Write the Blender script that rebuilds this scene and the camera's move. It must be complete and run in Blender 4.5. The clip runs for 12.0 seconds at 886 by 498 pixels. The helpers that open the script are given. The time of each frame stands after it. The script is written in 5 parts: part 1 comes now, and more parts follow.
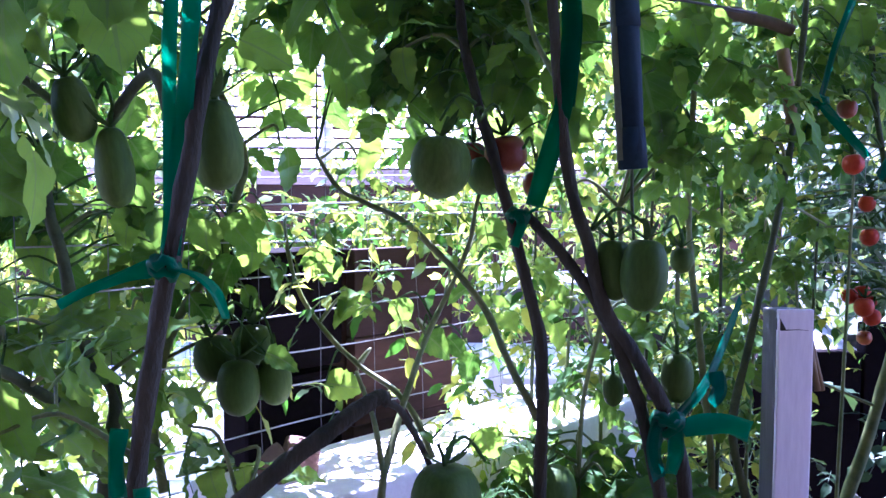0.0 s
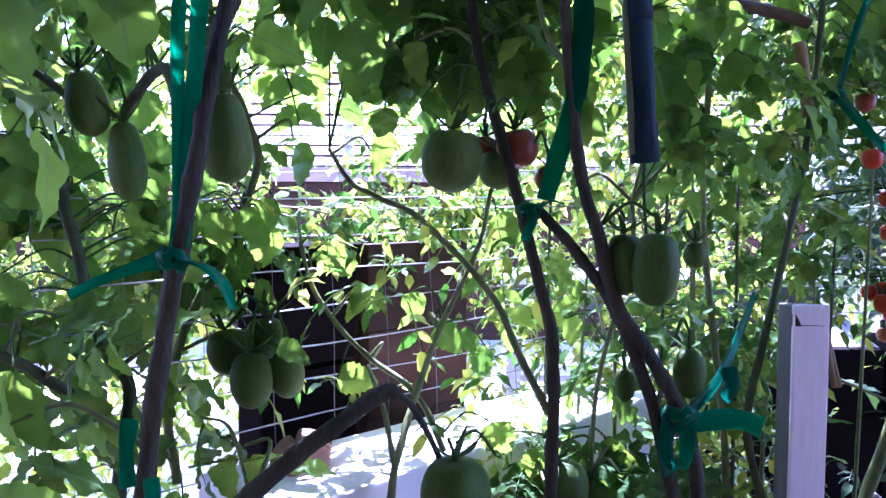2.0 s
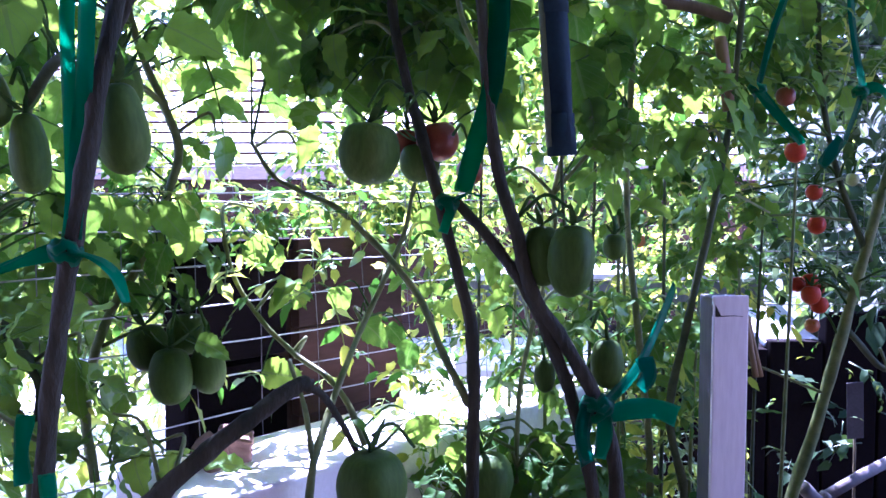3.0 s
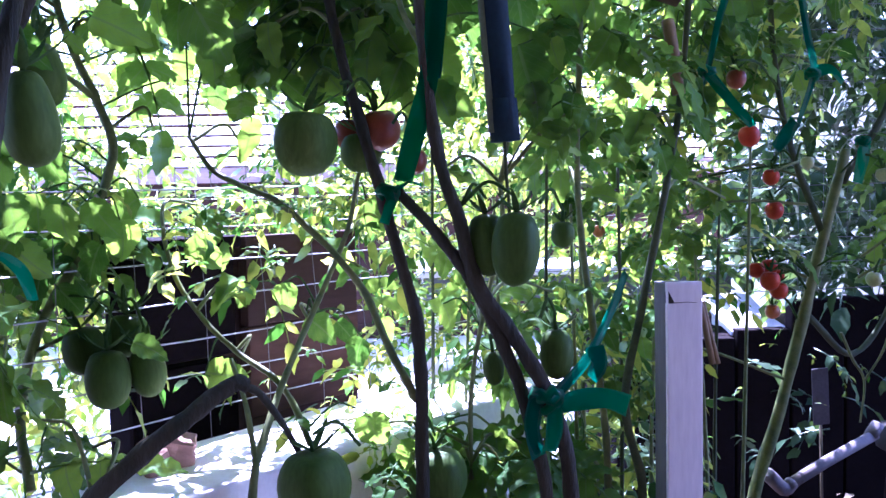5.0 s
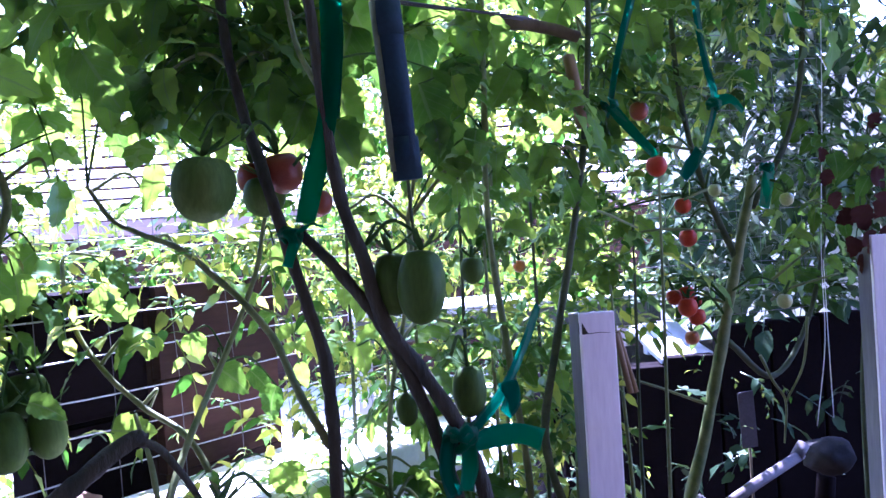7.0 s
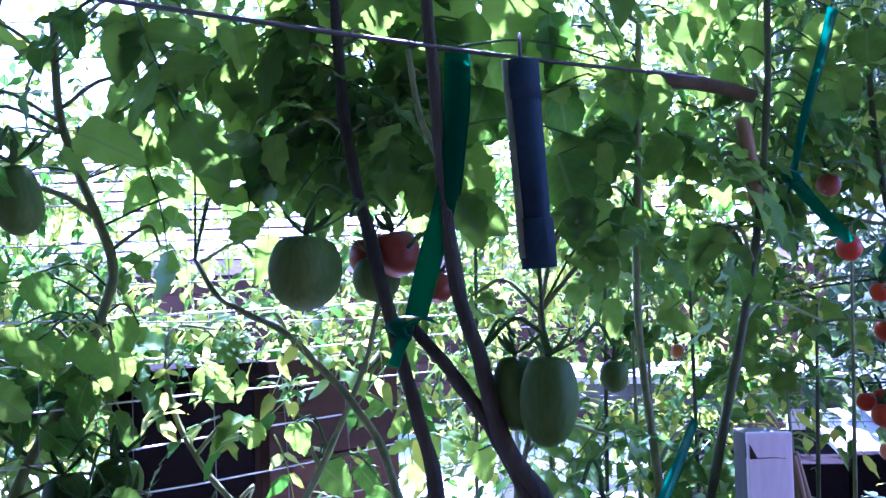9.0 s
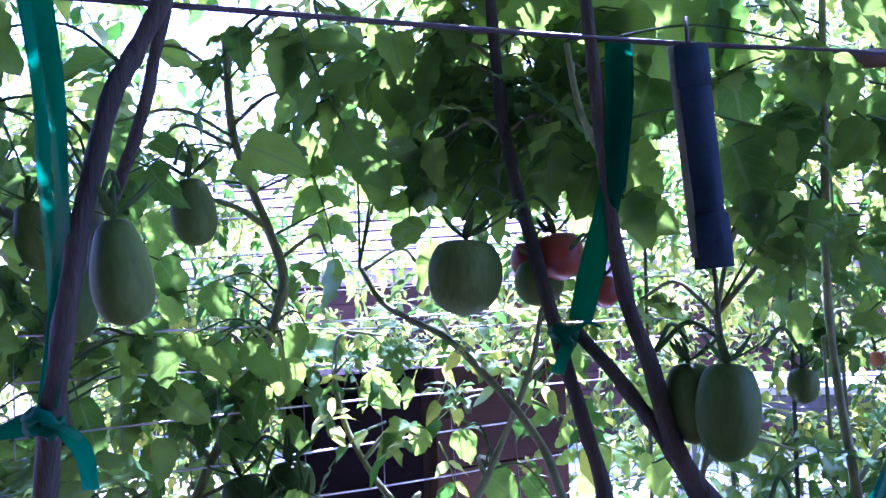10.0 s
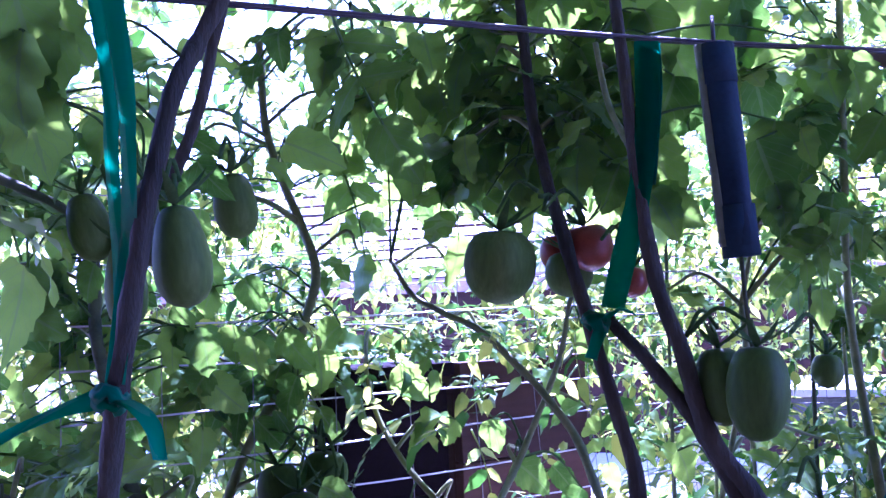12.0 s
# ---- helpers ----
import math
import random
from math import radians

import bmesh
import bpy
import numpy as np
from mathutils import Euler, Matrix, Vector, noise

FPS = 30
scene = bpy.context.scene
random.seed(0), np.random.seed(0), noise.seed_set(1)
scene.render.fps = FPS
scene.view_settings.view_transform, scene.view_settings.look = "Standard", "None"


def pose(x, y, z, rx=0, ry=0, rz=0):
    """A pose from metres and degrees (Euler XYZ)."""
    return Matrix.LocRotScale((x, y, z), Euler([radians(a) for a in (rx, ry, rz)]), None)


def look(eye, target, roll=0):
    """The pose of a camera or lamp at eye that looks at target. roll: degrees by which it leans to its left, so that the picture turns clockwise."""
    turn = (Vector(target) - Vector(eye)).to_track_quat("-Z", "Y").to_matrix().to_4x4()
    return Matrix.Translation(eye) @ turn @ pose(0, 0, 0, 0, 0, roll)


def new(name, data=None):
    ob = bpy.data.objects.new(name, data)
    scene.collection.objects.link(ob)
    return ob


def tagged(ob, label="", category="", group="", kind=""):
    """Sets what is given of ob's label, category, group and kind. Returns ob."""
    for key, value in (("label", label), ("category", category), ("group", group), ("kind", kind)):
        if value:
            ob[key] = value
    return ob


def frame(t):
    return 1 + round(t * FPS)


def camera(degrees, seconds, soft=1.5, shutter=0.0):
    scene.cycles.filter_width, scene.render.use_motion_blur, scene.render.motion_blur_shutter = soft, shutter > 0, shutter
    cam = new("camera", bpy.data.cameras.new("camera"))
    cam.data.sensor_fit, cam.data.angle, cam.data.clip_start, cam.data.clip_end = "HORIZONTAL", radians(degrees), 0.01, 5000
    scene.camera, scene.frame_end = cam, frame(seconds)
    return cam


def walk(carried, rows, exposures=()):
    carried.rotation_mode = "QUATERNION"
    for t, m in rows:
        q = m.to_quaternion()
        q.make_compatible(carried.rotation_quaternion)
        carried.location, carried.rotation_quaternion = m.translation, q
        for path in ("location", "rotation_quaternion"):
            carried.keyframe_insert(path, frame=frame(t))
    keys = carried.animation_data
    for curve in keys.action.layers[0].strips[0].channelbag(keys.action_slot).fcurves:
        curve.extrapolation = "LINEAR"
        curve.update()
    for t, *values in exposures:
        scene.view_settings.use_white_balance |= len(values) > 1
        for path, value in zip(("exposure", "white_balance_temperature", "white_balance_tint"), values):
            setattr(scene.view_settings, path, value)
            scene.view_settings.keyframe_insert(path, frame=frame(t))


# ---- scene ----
cam = camera(54.9, 12.0, soft=1.5)
PATH = [
    (0, (0.012, 0.002, 1.2), (-0.002, 1.999, 1.088), 0.3),
    (0.5, (0.016, 0.0, 1.196), (0.003, 1.997, 1.082), 0.1),
    (1, (0.017, -0.002, 1.198), (-0.01, 1.995, 1.092), 0.1),
    (1.5, (0.023, -0.002, 1.198), (-0.009, 1.995, 1.098), -0.0),
    (2, (0.025, 0.001, 1.196), (-0.041, 1.997, 1.078), 0.3),
    (2.5, (0.049, 0.005, 1.192), (0.001, 2.0, 1.071), 0.3),
    (3, (0.08, 0.002, 1.19), (0.093, 1.999, 1.068), 0.1),
    (3.5, (0.1, 0.004, 1.181), (0.122, 2.0, 1.066), -0.2),
    (5.5, (0.122, 0.031, 1.177), (0.201, 2.025, 1.054), -1.6),
    (6, (0.128, 0.026, 1.185), (0.267, 2.02, 1.098), -1.7),
    (6.5, (0.158, 0.025, 1.161), (0.366, 2.013, 1.097), -3.6),
    (8.5, (0.17, 0.136, 1.233), (0.151, 2.134, 1.308), -2.1),
    (9, (0.202, 0.176, 1.226), (0.033, 2.167, 1.306), -1.2),
    (9.5, (0.178, 0.186, 1.241), (-0.177, 2.154, 1.304), -1.8),
    (10, (0.206, 0.204, 1.222), (-0.353, 2.121, 1.331), -1.9),
    (10.5, (0.17, 0.192, 1.221), (-0.418, 2.103, 1.282), -2.9),
    (11, (0.176, 0.184, 1.226), (-0.449, 2.082, 1.32), -2.6),
    (11.5, (0.163, 0.152, 1.242), (-0.441, 2.054, 1.372), -3.5),
    (12, (0.18, 0.168, 1.201), (-0.377, 2.084, 1.339), -2.0),
]
EXPOSURES = [(0.0, 3.5, 4760, 56), (6.5, 3.52, 4720, 57), (8.5, 3.5, 4520, 57), (9.5, 3.52, 4300, 64), (10.5, 3.45, 4650, 78), (12.0, 3.48, 4400, 82)]
walk(cam, [(t, look(eye, aim, roll)) for t, eye, aim, roll in PATH], EXPOSURES)

# ---- daylight: high sun beyond the bed, ahead and to the left ----
SUN_AZ, SUN_EL = -6.0, 58.0          # degrees from +y towards +x, and up
world = bpy.data.worlds.new("sky")
scene.world = world
world.use_nodes = True
wn = world.node_tree
wn.nodes.clear()
sky = wn.nodes.new("ShaderNodeTexSky")
sky.sky_type, sky.sun_disc = "NISHITA", False
sky.sun_elevation, sky.sun_rotation = radians(SUN_EL), radians(SUN_AZ)
bg = wn.nodes.new("ShaderNodeBackground")
bg.inputs["Strength"].default_value = 0.13
wo = wn.nodes.new("ShaderNodeOutputWorld")
wn.links.new(sky.outputs[0], bg.inputs["Color"])
wn.links.new(bg.outputs[0], wo.inputs["Surface"])
sun_data = bpy.data.lights.new("sun", "SUN")
sun_data.energy, sun_data.angle, sun_data.color = 5.0, radians(0.53), (1.0, 0.95, 0.86)
sun = new("sun", sun_data)
sa, se = radians(SUN_AZ), radians(SUN_EL)
sun.matrix_world = look((0, 0, 8), (-math.sin(sa) * math.cos(se), -math.cos(sa) * math.cos(se), 8 - math.sin(se)))


# ---- materials ----
def mat_base(name):
    m = bpy.data.materials.new(name)
    m.use_nodes = True
    t = m.node_tree
    t.nodes.clear()
    out = t.nodes.new("ShaderNodeOutputMaterial")
    return m, t, out


def ramp(t, fac, stops):
    r = t.nodes.new("ShaderNodeValToRGB")
    e = r.color_ramp.elements
    while len(e) < len(stops):
        e.new(0.5)
    for el, (p, c) in zip(e, stops):
        el.position, el.color = p, (*c, 1)
    t.links.new(fac, r.inputs["Fac"])
    return r.outputs["Color"]


def noise_tex(t, scale, detail=4.0, rough=0.55, stretch=None):
    tc = t.nodes.new("ShaderNodeTexCoord")
    n = t.nodes.new("ShaderNodeTexNoise")
    n.inputs["Scale"].default_value = scale
    n.inputs["Detail"].default_value = detail
    n.inputs["Roughness"].default_value = rough
    src = tc.outputs["Object"]
    if stretch:
        mp = t.nodes.new("ShaderNodeMapping")
        mp.inputs["Scale"].default_value = stretch
        t.links.new(src, mp.inputs["Vector"])
        src = mp.outputs["Vector"]
    t.links.new(src, n.inputs["Vector"])
    return n.outputs["Fac"]


def mixc(t, fac, a, b, mode="MIX"):
    n = t.nodes.new("ShaderNodeMix")
    n.data_type, n.blend_type = "RGBA", mode
    for sock, v in ((n.inputs[0], fac), (n.inputs[6], a), (n.inputs[7], b)):
        if hasattr(v, "default_value"):
            t.links.new(v, sock)
        elif isinstance(v, tuple):
            sock.default_value = (*v, 1)
        else:
            sock.default_value = v
    return n.outputs[2]


def bump(t, fac, strength, dist=0.001):
    b = t.nodes.new("ShaderNodeBump")
    b.inputs["Strength"].default_value = strength
    b.inputs["Distance"].default_value = dist
    t.links.new(fac, b.inputs["Height"])
    return b.outputs["Normal"]


def surface(name, stops, scale, rough=0.6, fine=90.0, bump_s=0.3, bump_d=0.001, stretch=None, metal=0.0, vary=0.0, spec=0.5, sss=0.0):
    """Two scales of variation between the given colours, and fine relief."""
    m, t, out = mat_base(name)
    p = t.nodes.new("ShaderNodeBsdfPrincipled")
    big = noise_tex(t, scale, 5, 0.6, stretch)
    small = noise_tex(t, fine, 3, 0.6, stretch)
    col = ramp(t, big, stops)
    col = mixc(t, 0.35, col, ramp(t, small, [(0.3, (0.35, 0.35, 0.35)), (0.7, (0.75, 0.75, 0.75))]), "OVERLAY")
    if vary:
        oi = t.nodes.new("ShaderNodeObjectInfo")
        h = t.nodes.new("ShaderNodeHueSaturation")
        mr = t.nodes.new("ShaderNodeMapRange")
        mr.inputs[3].default_value, mr.inputs[4].default_value = 1 - vary, 1 + vary
        t.links.new(oi.outputs["Random"], mr.inputs[0])
        t.links.new(mr.outputs[0], h.inputs["Value"])
        t.links.new(col, h.inputs["Color"])
        col = h.outputs["Color"]
    t.links.new(col, p.inputs["Base Color"])
    rr = t.nodes.new("ShaderNodeMapRange")
    rr.inputs[3].default_value, rr.inputs[4].default_value = max(0.03, rough - 0.12), min(1.0, rough + 0.12)
    t.links.new(big, rr.inputs[0])
    t.links.new(rr.outputs[0], p.inputs["Roughness"])
    p.inputs["Metallic"].default_value = metal
    p.inputs["Specular IOR Level"].default_value = spec
    if sss:
        p.inputs["Subsurface Weight"].default_value = sss
        p.inputs["Subsurface Radius"].default_value = (0.012, 0.012, 0.005)
        p.inputs["Subsurface Scale"].default_value = 0.6
    t.links.new(bump(t, small, bump_s, bump_d), p.inputs["Normal"])
    t.links.new(p.outputs[0], out.inputs[0])
    return m


def vein_mask(t):
    """Pale midrib and side veins from the blade's own coordinates (along, nearness to the midrib)."""
    uv = t.nodes.new("ShaderNodeUVMap")
    sp = t.nodes.new("ShaderNodeSeparateXYZ")
    t.links.new(uv.outputs[0], sp.inputs[0])

    def op(kind, a, b, clamp=False):
        n = t.nodes.new("ShaderNodeMath")
        n.operation, n.use_clamp = kind, clamp
        for sock, v in ((n.inputs[0], a), (n.inputs[1], b)):
            if isinstance(v, (int, float)):
                sock.default_value = v
            else:
                t.links.new(v, sock)
        return n.outputs[0]

    mid_rib = op("GREATER_THAN", sp.outputs[1], 0.93)
    slant = op("ADD", op("MULTIPLY", sp.outputs[0], 7.0), op("MULTIPLY", sp.outputs[1], 2.6))
    side_rib = op("MULTIPLY", op("LESS_THAN", op("FRACT", slant, 0.0), 0.11), op("GREATER_THAN", sp.outputs[1], 0.12))
    return op("MAXIMUM", mid_rib, op("MULTIPLY", side_rib, 0.6))


def thin_leaf(name, dark, light, glow_a, glow_b, through_share, island=False, gloss=0.10, rough=0.42, veins=False):
    """A thin blade that is partly let through by light: reflected, transmitted and a weak sheen."""
    m, t, out = mat_base(name)
    if island:
        g = t.nodes.new("ShaderNodeNewGeometry")
        rnd = g.outputs["Random Per Island"]
    else:
        g = t.nodes.new("ShaderNodeObjectInfo")
        rnd = g.outputs["Random"]
    blot = noise_tex(t, 35.0, 4, 0.6)
    fine = noise_tex(t, 150.0, 3, 0.6)
    add = t.nodes.new("ShaderNodeMath")
    add.operation = "MULTIPLY_ADD"
    add.inputs[1].default_value, add.inputs[2].default_value = 0.45, 0.0
    t.links.new(blot, add.inputs[0])
    a2 = t.nodes.new("ShaderNodeMath")
    a2.operation = "MULTIPLY_ADD"
    a2.inputs[1].default_value = 0.55
    t.links.new(rnd, a2.inputs[0])
    t.links.new(add.outputs[0], a2.inputs[2])
    front = ramp(t, a2.outputs[0], [(0.1, dark), (0.75, light)])
    back = ramp(t, a2.outputs[0], [(0.38, glow_a), (0.72, glow_b)] if island else [(0.1, glow_a), (0.8, glow_b)])
    if veins:
        vm = vein_mask(t)
        front = mixc(t, vm, front, (0.09, 0.15, 0.06))
        dim = t.nodes.new("ShaderNodeMath")
        dim.operation = "MULTIPLY"
        dim.inputs[1].default_value = 0.55
        t.links.new(vm, dim.inputs[0])
        back = mixc(t, dim.outputs[0], back, (0.10, 0.17, 0.03))
    d = t.nodes.new("ShaderNodeBsdfDiffuse")
    tr = t.nodes.new("ShaderNodeBsdfTranslucent")
    gl = t.nodes.new("ShaderNodeBsdfGlossy")
    gl.inputs["Roughness"].default_value = rough
    gl.inputs["Color"].default_value = (0.6, 0.7, 0.55, 1)
    nb = bump(t, fine, 0.6, 0.0012)
    for n in (d, gl):
        t.links.new(nb, n.inputs["Normal"])
    t.links.new(front, d.inputs["Color"])
    t.links.new(back, tr.inputs["Color"])
    m1, m2 = t.nodes.new("ShaderNodeMixShader"), t.nodes.new("ShaderNodeMixShader")
    m1.inputs[0].default_value = through_share
    t.links.new(d.outputs[0], m1.inputs[1])
    t.links.new(tr.outputs[0], m1.inputs[2])
    lw = t.nodes.new("ShaderNodeFresnel")
    lw.inputs[0].default_value = 1.4
    sc = t.nodes.new("ShaderNodeMath")
    sc.operation = "MULTIPLY"
    sc.inputs[1].default_value = gloss * 2.5
    sc.use_clamp = True
    t.links.new(lw.outputs[0], sc.inputs[0])
    t.links.new(sc.outputs[0], m2.inputs[0])
    t.links.new(m1.outputs[0], m2.inputs[1])
    t.links.new(gl.outputs[0], m2.inputs[2])
    t.links.new(m2.outputs[0], out.inputs[0])
    return m


M_LEAF = thin_leaf("tomato leaf", (0.018, 0.06, 0.016), (0.044, 0.115, 0.028), (0.04, 0.155, 0.012), (0.31, 0.49, 0.042), 0.42, gloss=0.05, rough=0.5, veins=True)
M_LEAF_I = thin_leaf("tomato foliage", (0.013, 0.042, 0.012), (0.048, 0.1, 0.026), (0.06, 0.19, 0.014), (0.68, 0.77, 0.075), 0.5, island=True, gloss=0.06, rough=0.5)
M_FAR = thin_leaf("shrub foliage", (0.035, 0.085, 0.025), (0.09, 0.16, 0.045), (0.28, 0.44, 0.03), (0.68, 0.75, 0.085), 0.56, island=True, gloss=0.07)
# dark green leaf; part of the darkness stands in for shade
M_DARKLEAF = thin_leaf("dark leaf with shade in its colour", (0.012, 0.03, 0.016), (0.03, 0.06, 0.03), (0.05, 0.11, 0.02), (0.12, 0.2, 0.04), 0.3, island=True)
M_STEM = surface("tomato stem", [(0.3, (0.02, 0.034, 0.014)), (0.7, (0.06, 0.075, 0.028))], 30, 0.75, 300, 0.5, 0.001, spec=0.2)
M_BARK = surface("woody old stem", [(0.3, (0.015, 0.018, 0.012)), (0.7, (0.048, 0.046, 0.03))], 25, 0.85, 160, 1.0, 0.004, (1, 1, 0.25), spec=0.15)
M_SHOOT = surface("green shoot", [(0.3, (0.05, 0.085, 0.02)), (0.7, (0.15, 0.17, 0.05))], 40, 0.6, 400, 0.3, 0.0006, spec=0.3, sss=0.1)
M_GREEN = surface("unripe tomato skin", [(0.3, (0.022, 0.052, 0.007)), (0.55, (0.042, 0.08, 0.012)), (0.8, (0.085, 0.12, 0.026))], 16, 0.6, 260, 0.1, 0.0006, (1, 1, 0.22), sss=0.25, spec=0.1)
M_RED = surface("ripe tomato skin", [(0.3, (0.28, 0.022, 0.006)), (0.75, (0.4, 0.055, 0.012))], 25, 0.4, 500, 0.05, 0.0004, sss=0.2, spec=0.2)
# ripe skin again, with the shade put into a darker red
M_RED_SHADE = surface("ripe tomato skin darkened for shade", [(0.3, (0.13, 0.026, 0.012)), (0.75, (0.21, 0.06, 0.022))], 25, 0.35, 500, 0.05, 0.0004, sss=0.15, spec=0.3)
M_TURN = surface("turning tomato skin", [(0.3, (0.3, 0.08, 0.02)), (0.7, (0.45, 0.16, 0.04))], 25, 0.3, 500, 0.05, 0.0004, sss=0.3)
M_PALE = surface("pale unripe cherry tomato skin", [(0.3, (0.2, 0.25, 0.07)), (0.75, (0.3, 0.34, 0.12))], 30, 0.35, 500, 0.05, 0.0004, sss=0.3)
M_CALYX = surface("calyx", [(0.3, (0.018, 0.05, 0.012)), (0.7, (0.045, 0.085, 0.02))], 60, 0.8, 400, 0.2, 0.0004, spec=0.06)
M_RIBBON = thin_leaf("green tie tape", (0.0, 0.08, 0.038), (0.0, 0.12, 0.058), (0.0, 0.27, 0.11), (0.005, 0.34, 0.15), 0.5, gloss=0.02, rough=0.5)
# the same tape for dim strips, shade put into a deeper teal
M_RIBBON_SHADE = thin_leaf("green tie tape darkened for shade", (0.0, 0.045, 0.03), (0.0, 0.07, 0.046), (0.0, 0.13, 0.075), (0.005, 0.18, 0.1), 0.4, gloss=0.02, rough=0.5)
M_WHITE = surface("white painted wood", [(0.3, (0.62, 0.6, 0.62)), (0.7, (0.8, 0.79, 0.8))], 9, 0.55, 160, 0.3, 0.0008, (1, 1, 0.15))
M_WEATHER = surface("weathered grey-green wood", [(0.3, (0.075, 0.08, 0.075)), (0.7, (0.16, 0.165, 0.155))], 9, 0.85, 140, 0.6, 0.001, (1, 1, 0.15))
M_SIDING = surface("white clapboard paint", [(0.3, (0.5, 0.49, 0.5)), (0.7, (0.62, 0.61, 0.61))], 2, 0.5, 60, 0.2, 0.001, (0.2, 1, 1))
M_BEAM = surface("faded mauve-brown paint", [(0.3, (0.2, 0.14, 0.14)), (0.7, (0.3, 0.21, 0.2))], 5, 0.7, 90, 0.4, 0.001, (0.2, 1, 1))
M_BROWN = surface("brown stained board", [(0.3, (0.022, 0.0105, 0.007)), (0.7, (0.064, 0.03, 0.018))], 6, 0.8, 110, 0.6, 0.0015, (0.2, 0.2, 1), vary=0.3, spec=0.2)
M_TAN = surface("dry bamboo", [(0.3, (0.12, 0.08, 0.032)), (0.7, (0.22, 0.15, 0.066))], 18, 0.6, 150, 0.4, 0.0008, (1, 1, 0.2), spec=0.2)
M_SLAB = surface("pale concrete", [(0.3, (0.66, 0.65, 0.64)), (0.7, (0.8, 0.79, 0.77))], 7, 0.85, 140, 0.5, 0.0015)
M_SOIL = surface("dark mulch soil", [(0.3, (0.018, 0.012, 0.01)), (0.7, (0.06, 0.035, 0.025))], 14, 0.95, 90, 0.9, 0.006)
M_GROUND = surface("dry ground", [(0.3, (0.07, 0.055, 0.042)), (0.7, (0.16, 0.13, 0.10))], 1.2, 0.95, 40, 0.7, 0.004)
M_PAVING = surface("pale paving", [(0.3, (0.42, 0.4, 0.37)), (0.7, (0.58, 0.56, 0.52))], 2.2, 0.9, 60, 0.6, 0.002)
M_WIRE = surface("galvanised wire", [(0.3, (0.10, 0.10, 0.10)), (0.7, (0.2, 0.2, 0.2))], 50, 0.45, 300, 0.3, 0.0004, metal=0.8)
M_DARKWIRE = surface("dark coated wire", [(0.3, (0.012, 0.012, 0.014)), (0.7, (0.03, 0.03, 0.032))], 50, 0.5, 300, 0.3, 0.0004)
# paler copy of the galvanised wire, sun glints put into its colour
M_WIRE_LIT = surface("galvanised wire paled for sun glints", [(0.3, (0.3, 0.3, 0.31)), (0.7, (0.45, 0.45, 0.45))], 50, 0.35, 300, 0.3, 0.0004, metal=0.7)
M_STRING = surface("white string", [(0.3, (0.6, 0.6, 0.58)), (0.7, (0.75, 0.75, 0.7))], 80, 0.9, 600, 0.6, 0.0004)
M_TUBE = surface("grey-green lit tube edge", [(0.3, (0.05, 0.075, 0.04)), (0.7, (0.1, 0.13, 0.07))], 15, 0.45, 200, 0.2, 0.0005, spec=0.3)
M_TAPE = surface("dark blue tape", [(0.3, (0.005, 0.014, 0.021)), (0.7, (0.01, 0.026, 0.035))], 20, 0.7, 200, 0.3, 0.0005, spec=0.12)
M_BLACK = surface("black plastic", [(0.3, (0.0034, 0.0022, 0.0024)), (0.7, (0.0075, 0.005, 0.0052))], 8, 0.85, 120, 0.2, 0.001, spec=0.05)
# pale pipe plastic, taken down in colour for the shade it lies in
M_PIPE = surface("pale plastic pipe darkened for shade", [(0.3, (0.085, 0.075, 0.076)), (0.7, (0.14, 0.125, 0.125))], 12, 0.6, 180, 0.1, 0.0005, spec=0.25)
M_TAG = surface("dull grey plastic", [(0.3, (0.05, 0.047, 0.05)), (0.7, (0.085, 0.08, 0.083))], 12, 0.7, 180, 0.1, 0.0005, spec=0.15)
M_DULLRED = thin_leaf("faded red petals", (0.025, 0.009, 0.008), (0.07, 0.032, 0.028), (0.05, 0.014, 0.012), (0.11, 0.045, 0.036), 0.3, gloss=0.03, rough=0.5)
M_GREYBAG = surface("grey cloth", [(0.3, (0.012, 0.012, 0.011)), (0.7, (0.03, 0.03, 0.028))], 14, 0.9, 300, 0.5, 0.001, spec=0.1)
M_CANE = surface("weathered cane", [(0.3, (0.05, 0.04, 0.022)), (0.7, (0.1, 0.082, 0.046))], 18, 0.7, 150, 0.4, 0.0008, (1, 1, 0.2), spec=0.2)
M_TERRA = surface("faded brick", [(0.3, (0.2, 0.11, 0.075)), (0.7, (0.3, 0.18, 0.125))], 10, 0.85, 90, 0.5, 0.001)


# ---- mesh helpers ----
def mesh_of(name, bm, material, smooth=True):
    me = bpy.data.meshes.new(name)
    bm.normal_update()
    bm.to_mesh(me)
    bm.free()
    me.materials.append(material)
    if smooth:
        me.polygons.foreach_set("use_smooth", [True] * len(me.polygons))
    return me


def part(name, bm, material, parent, label="", smooth=True):
    ob = new(name, mesh_of(name, bm, material, smooth))
    ob.parent = parent
    if label:
        tagged(ob, label)
    return ob


def thing(name, place, label, category, group="", kind=""):
    ob = new(name)
    ob.location = place
    ob.empty_display_size = 0.05
    bpy.context.view_layer.update()
    return tagged(ob, label, category, group, kind)


def solo(name, bm, material, label, category, group="", kind="", smooth=True):
    return tagged(new(name, mesh_of(name, bm, material, smooth)), label, category, group, kind)


def spline(pts, n=6):
    """A smooth line through control points."""
    p = [Vector(q) for q in pts]
    p = [p[0] * 2 - p[1]] + p + [p[-1] * 2 - p[-2]]
    out = []
    for i in range(1, len(p) - 2):
        for k in range(n):
            s = k / n
            a, b, c, d = p[i - 1 : i + 3]
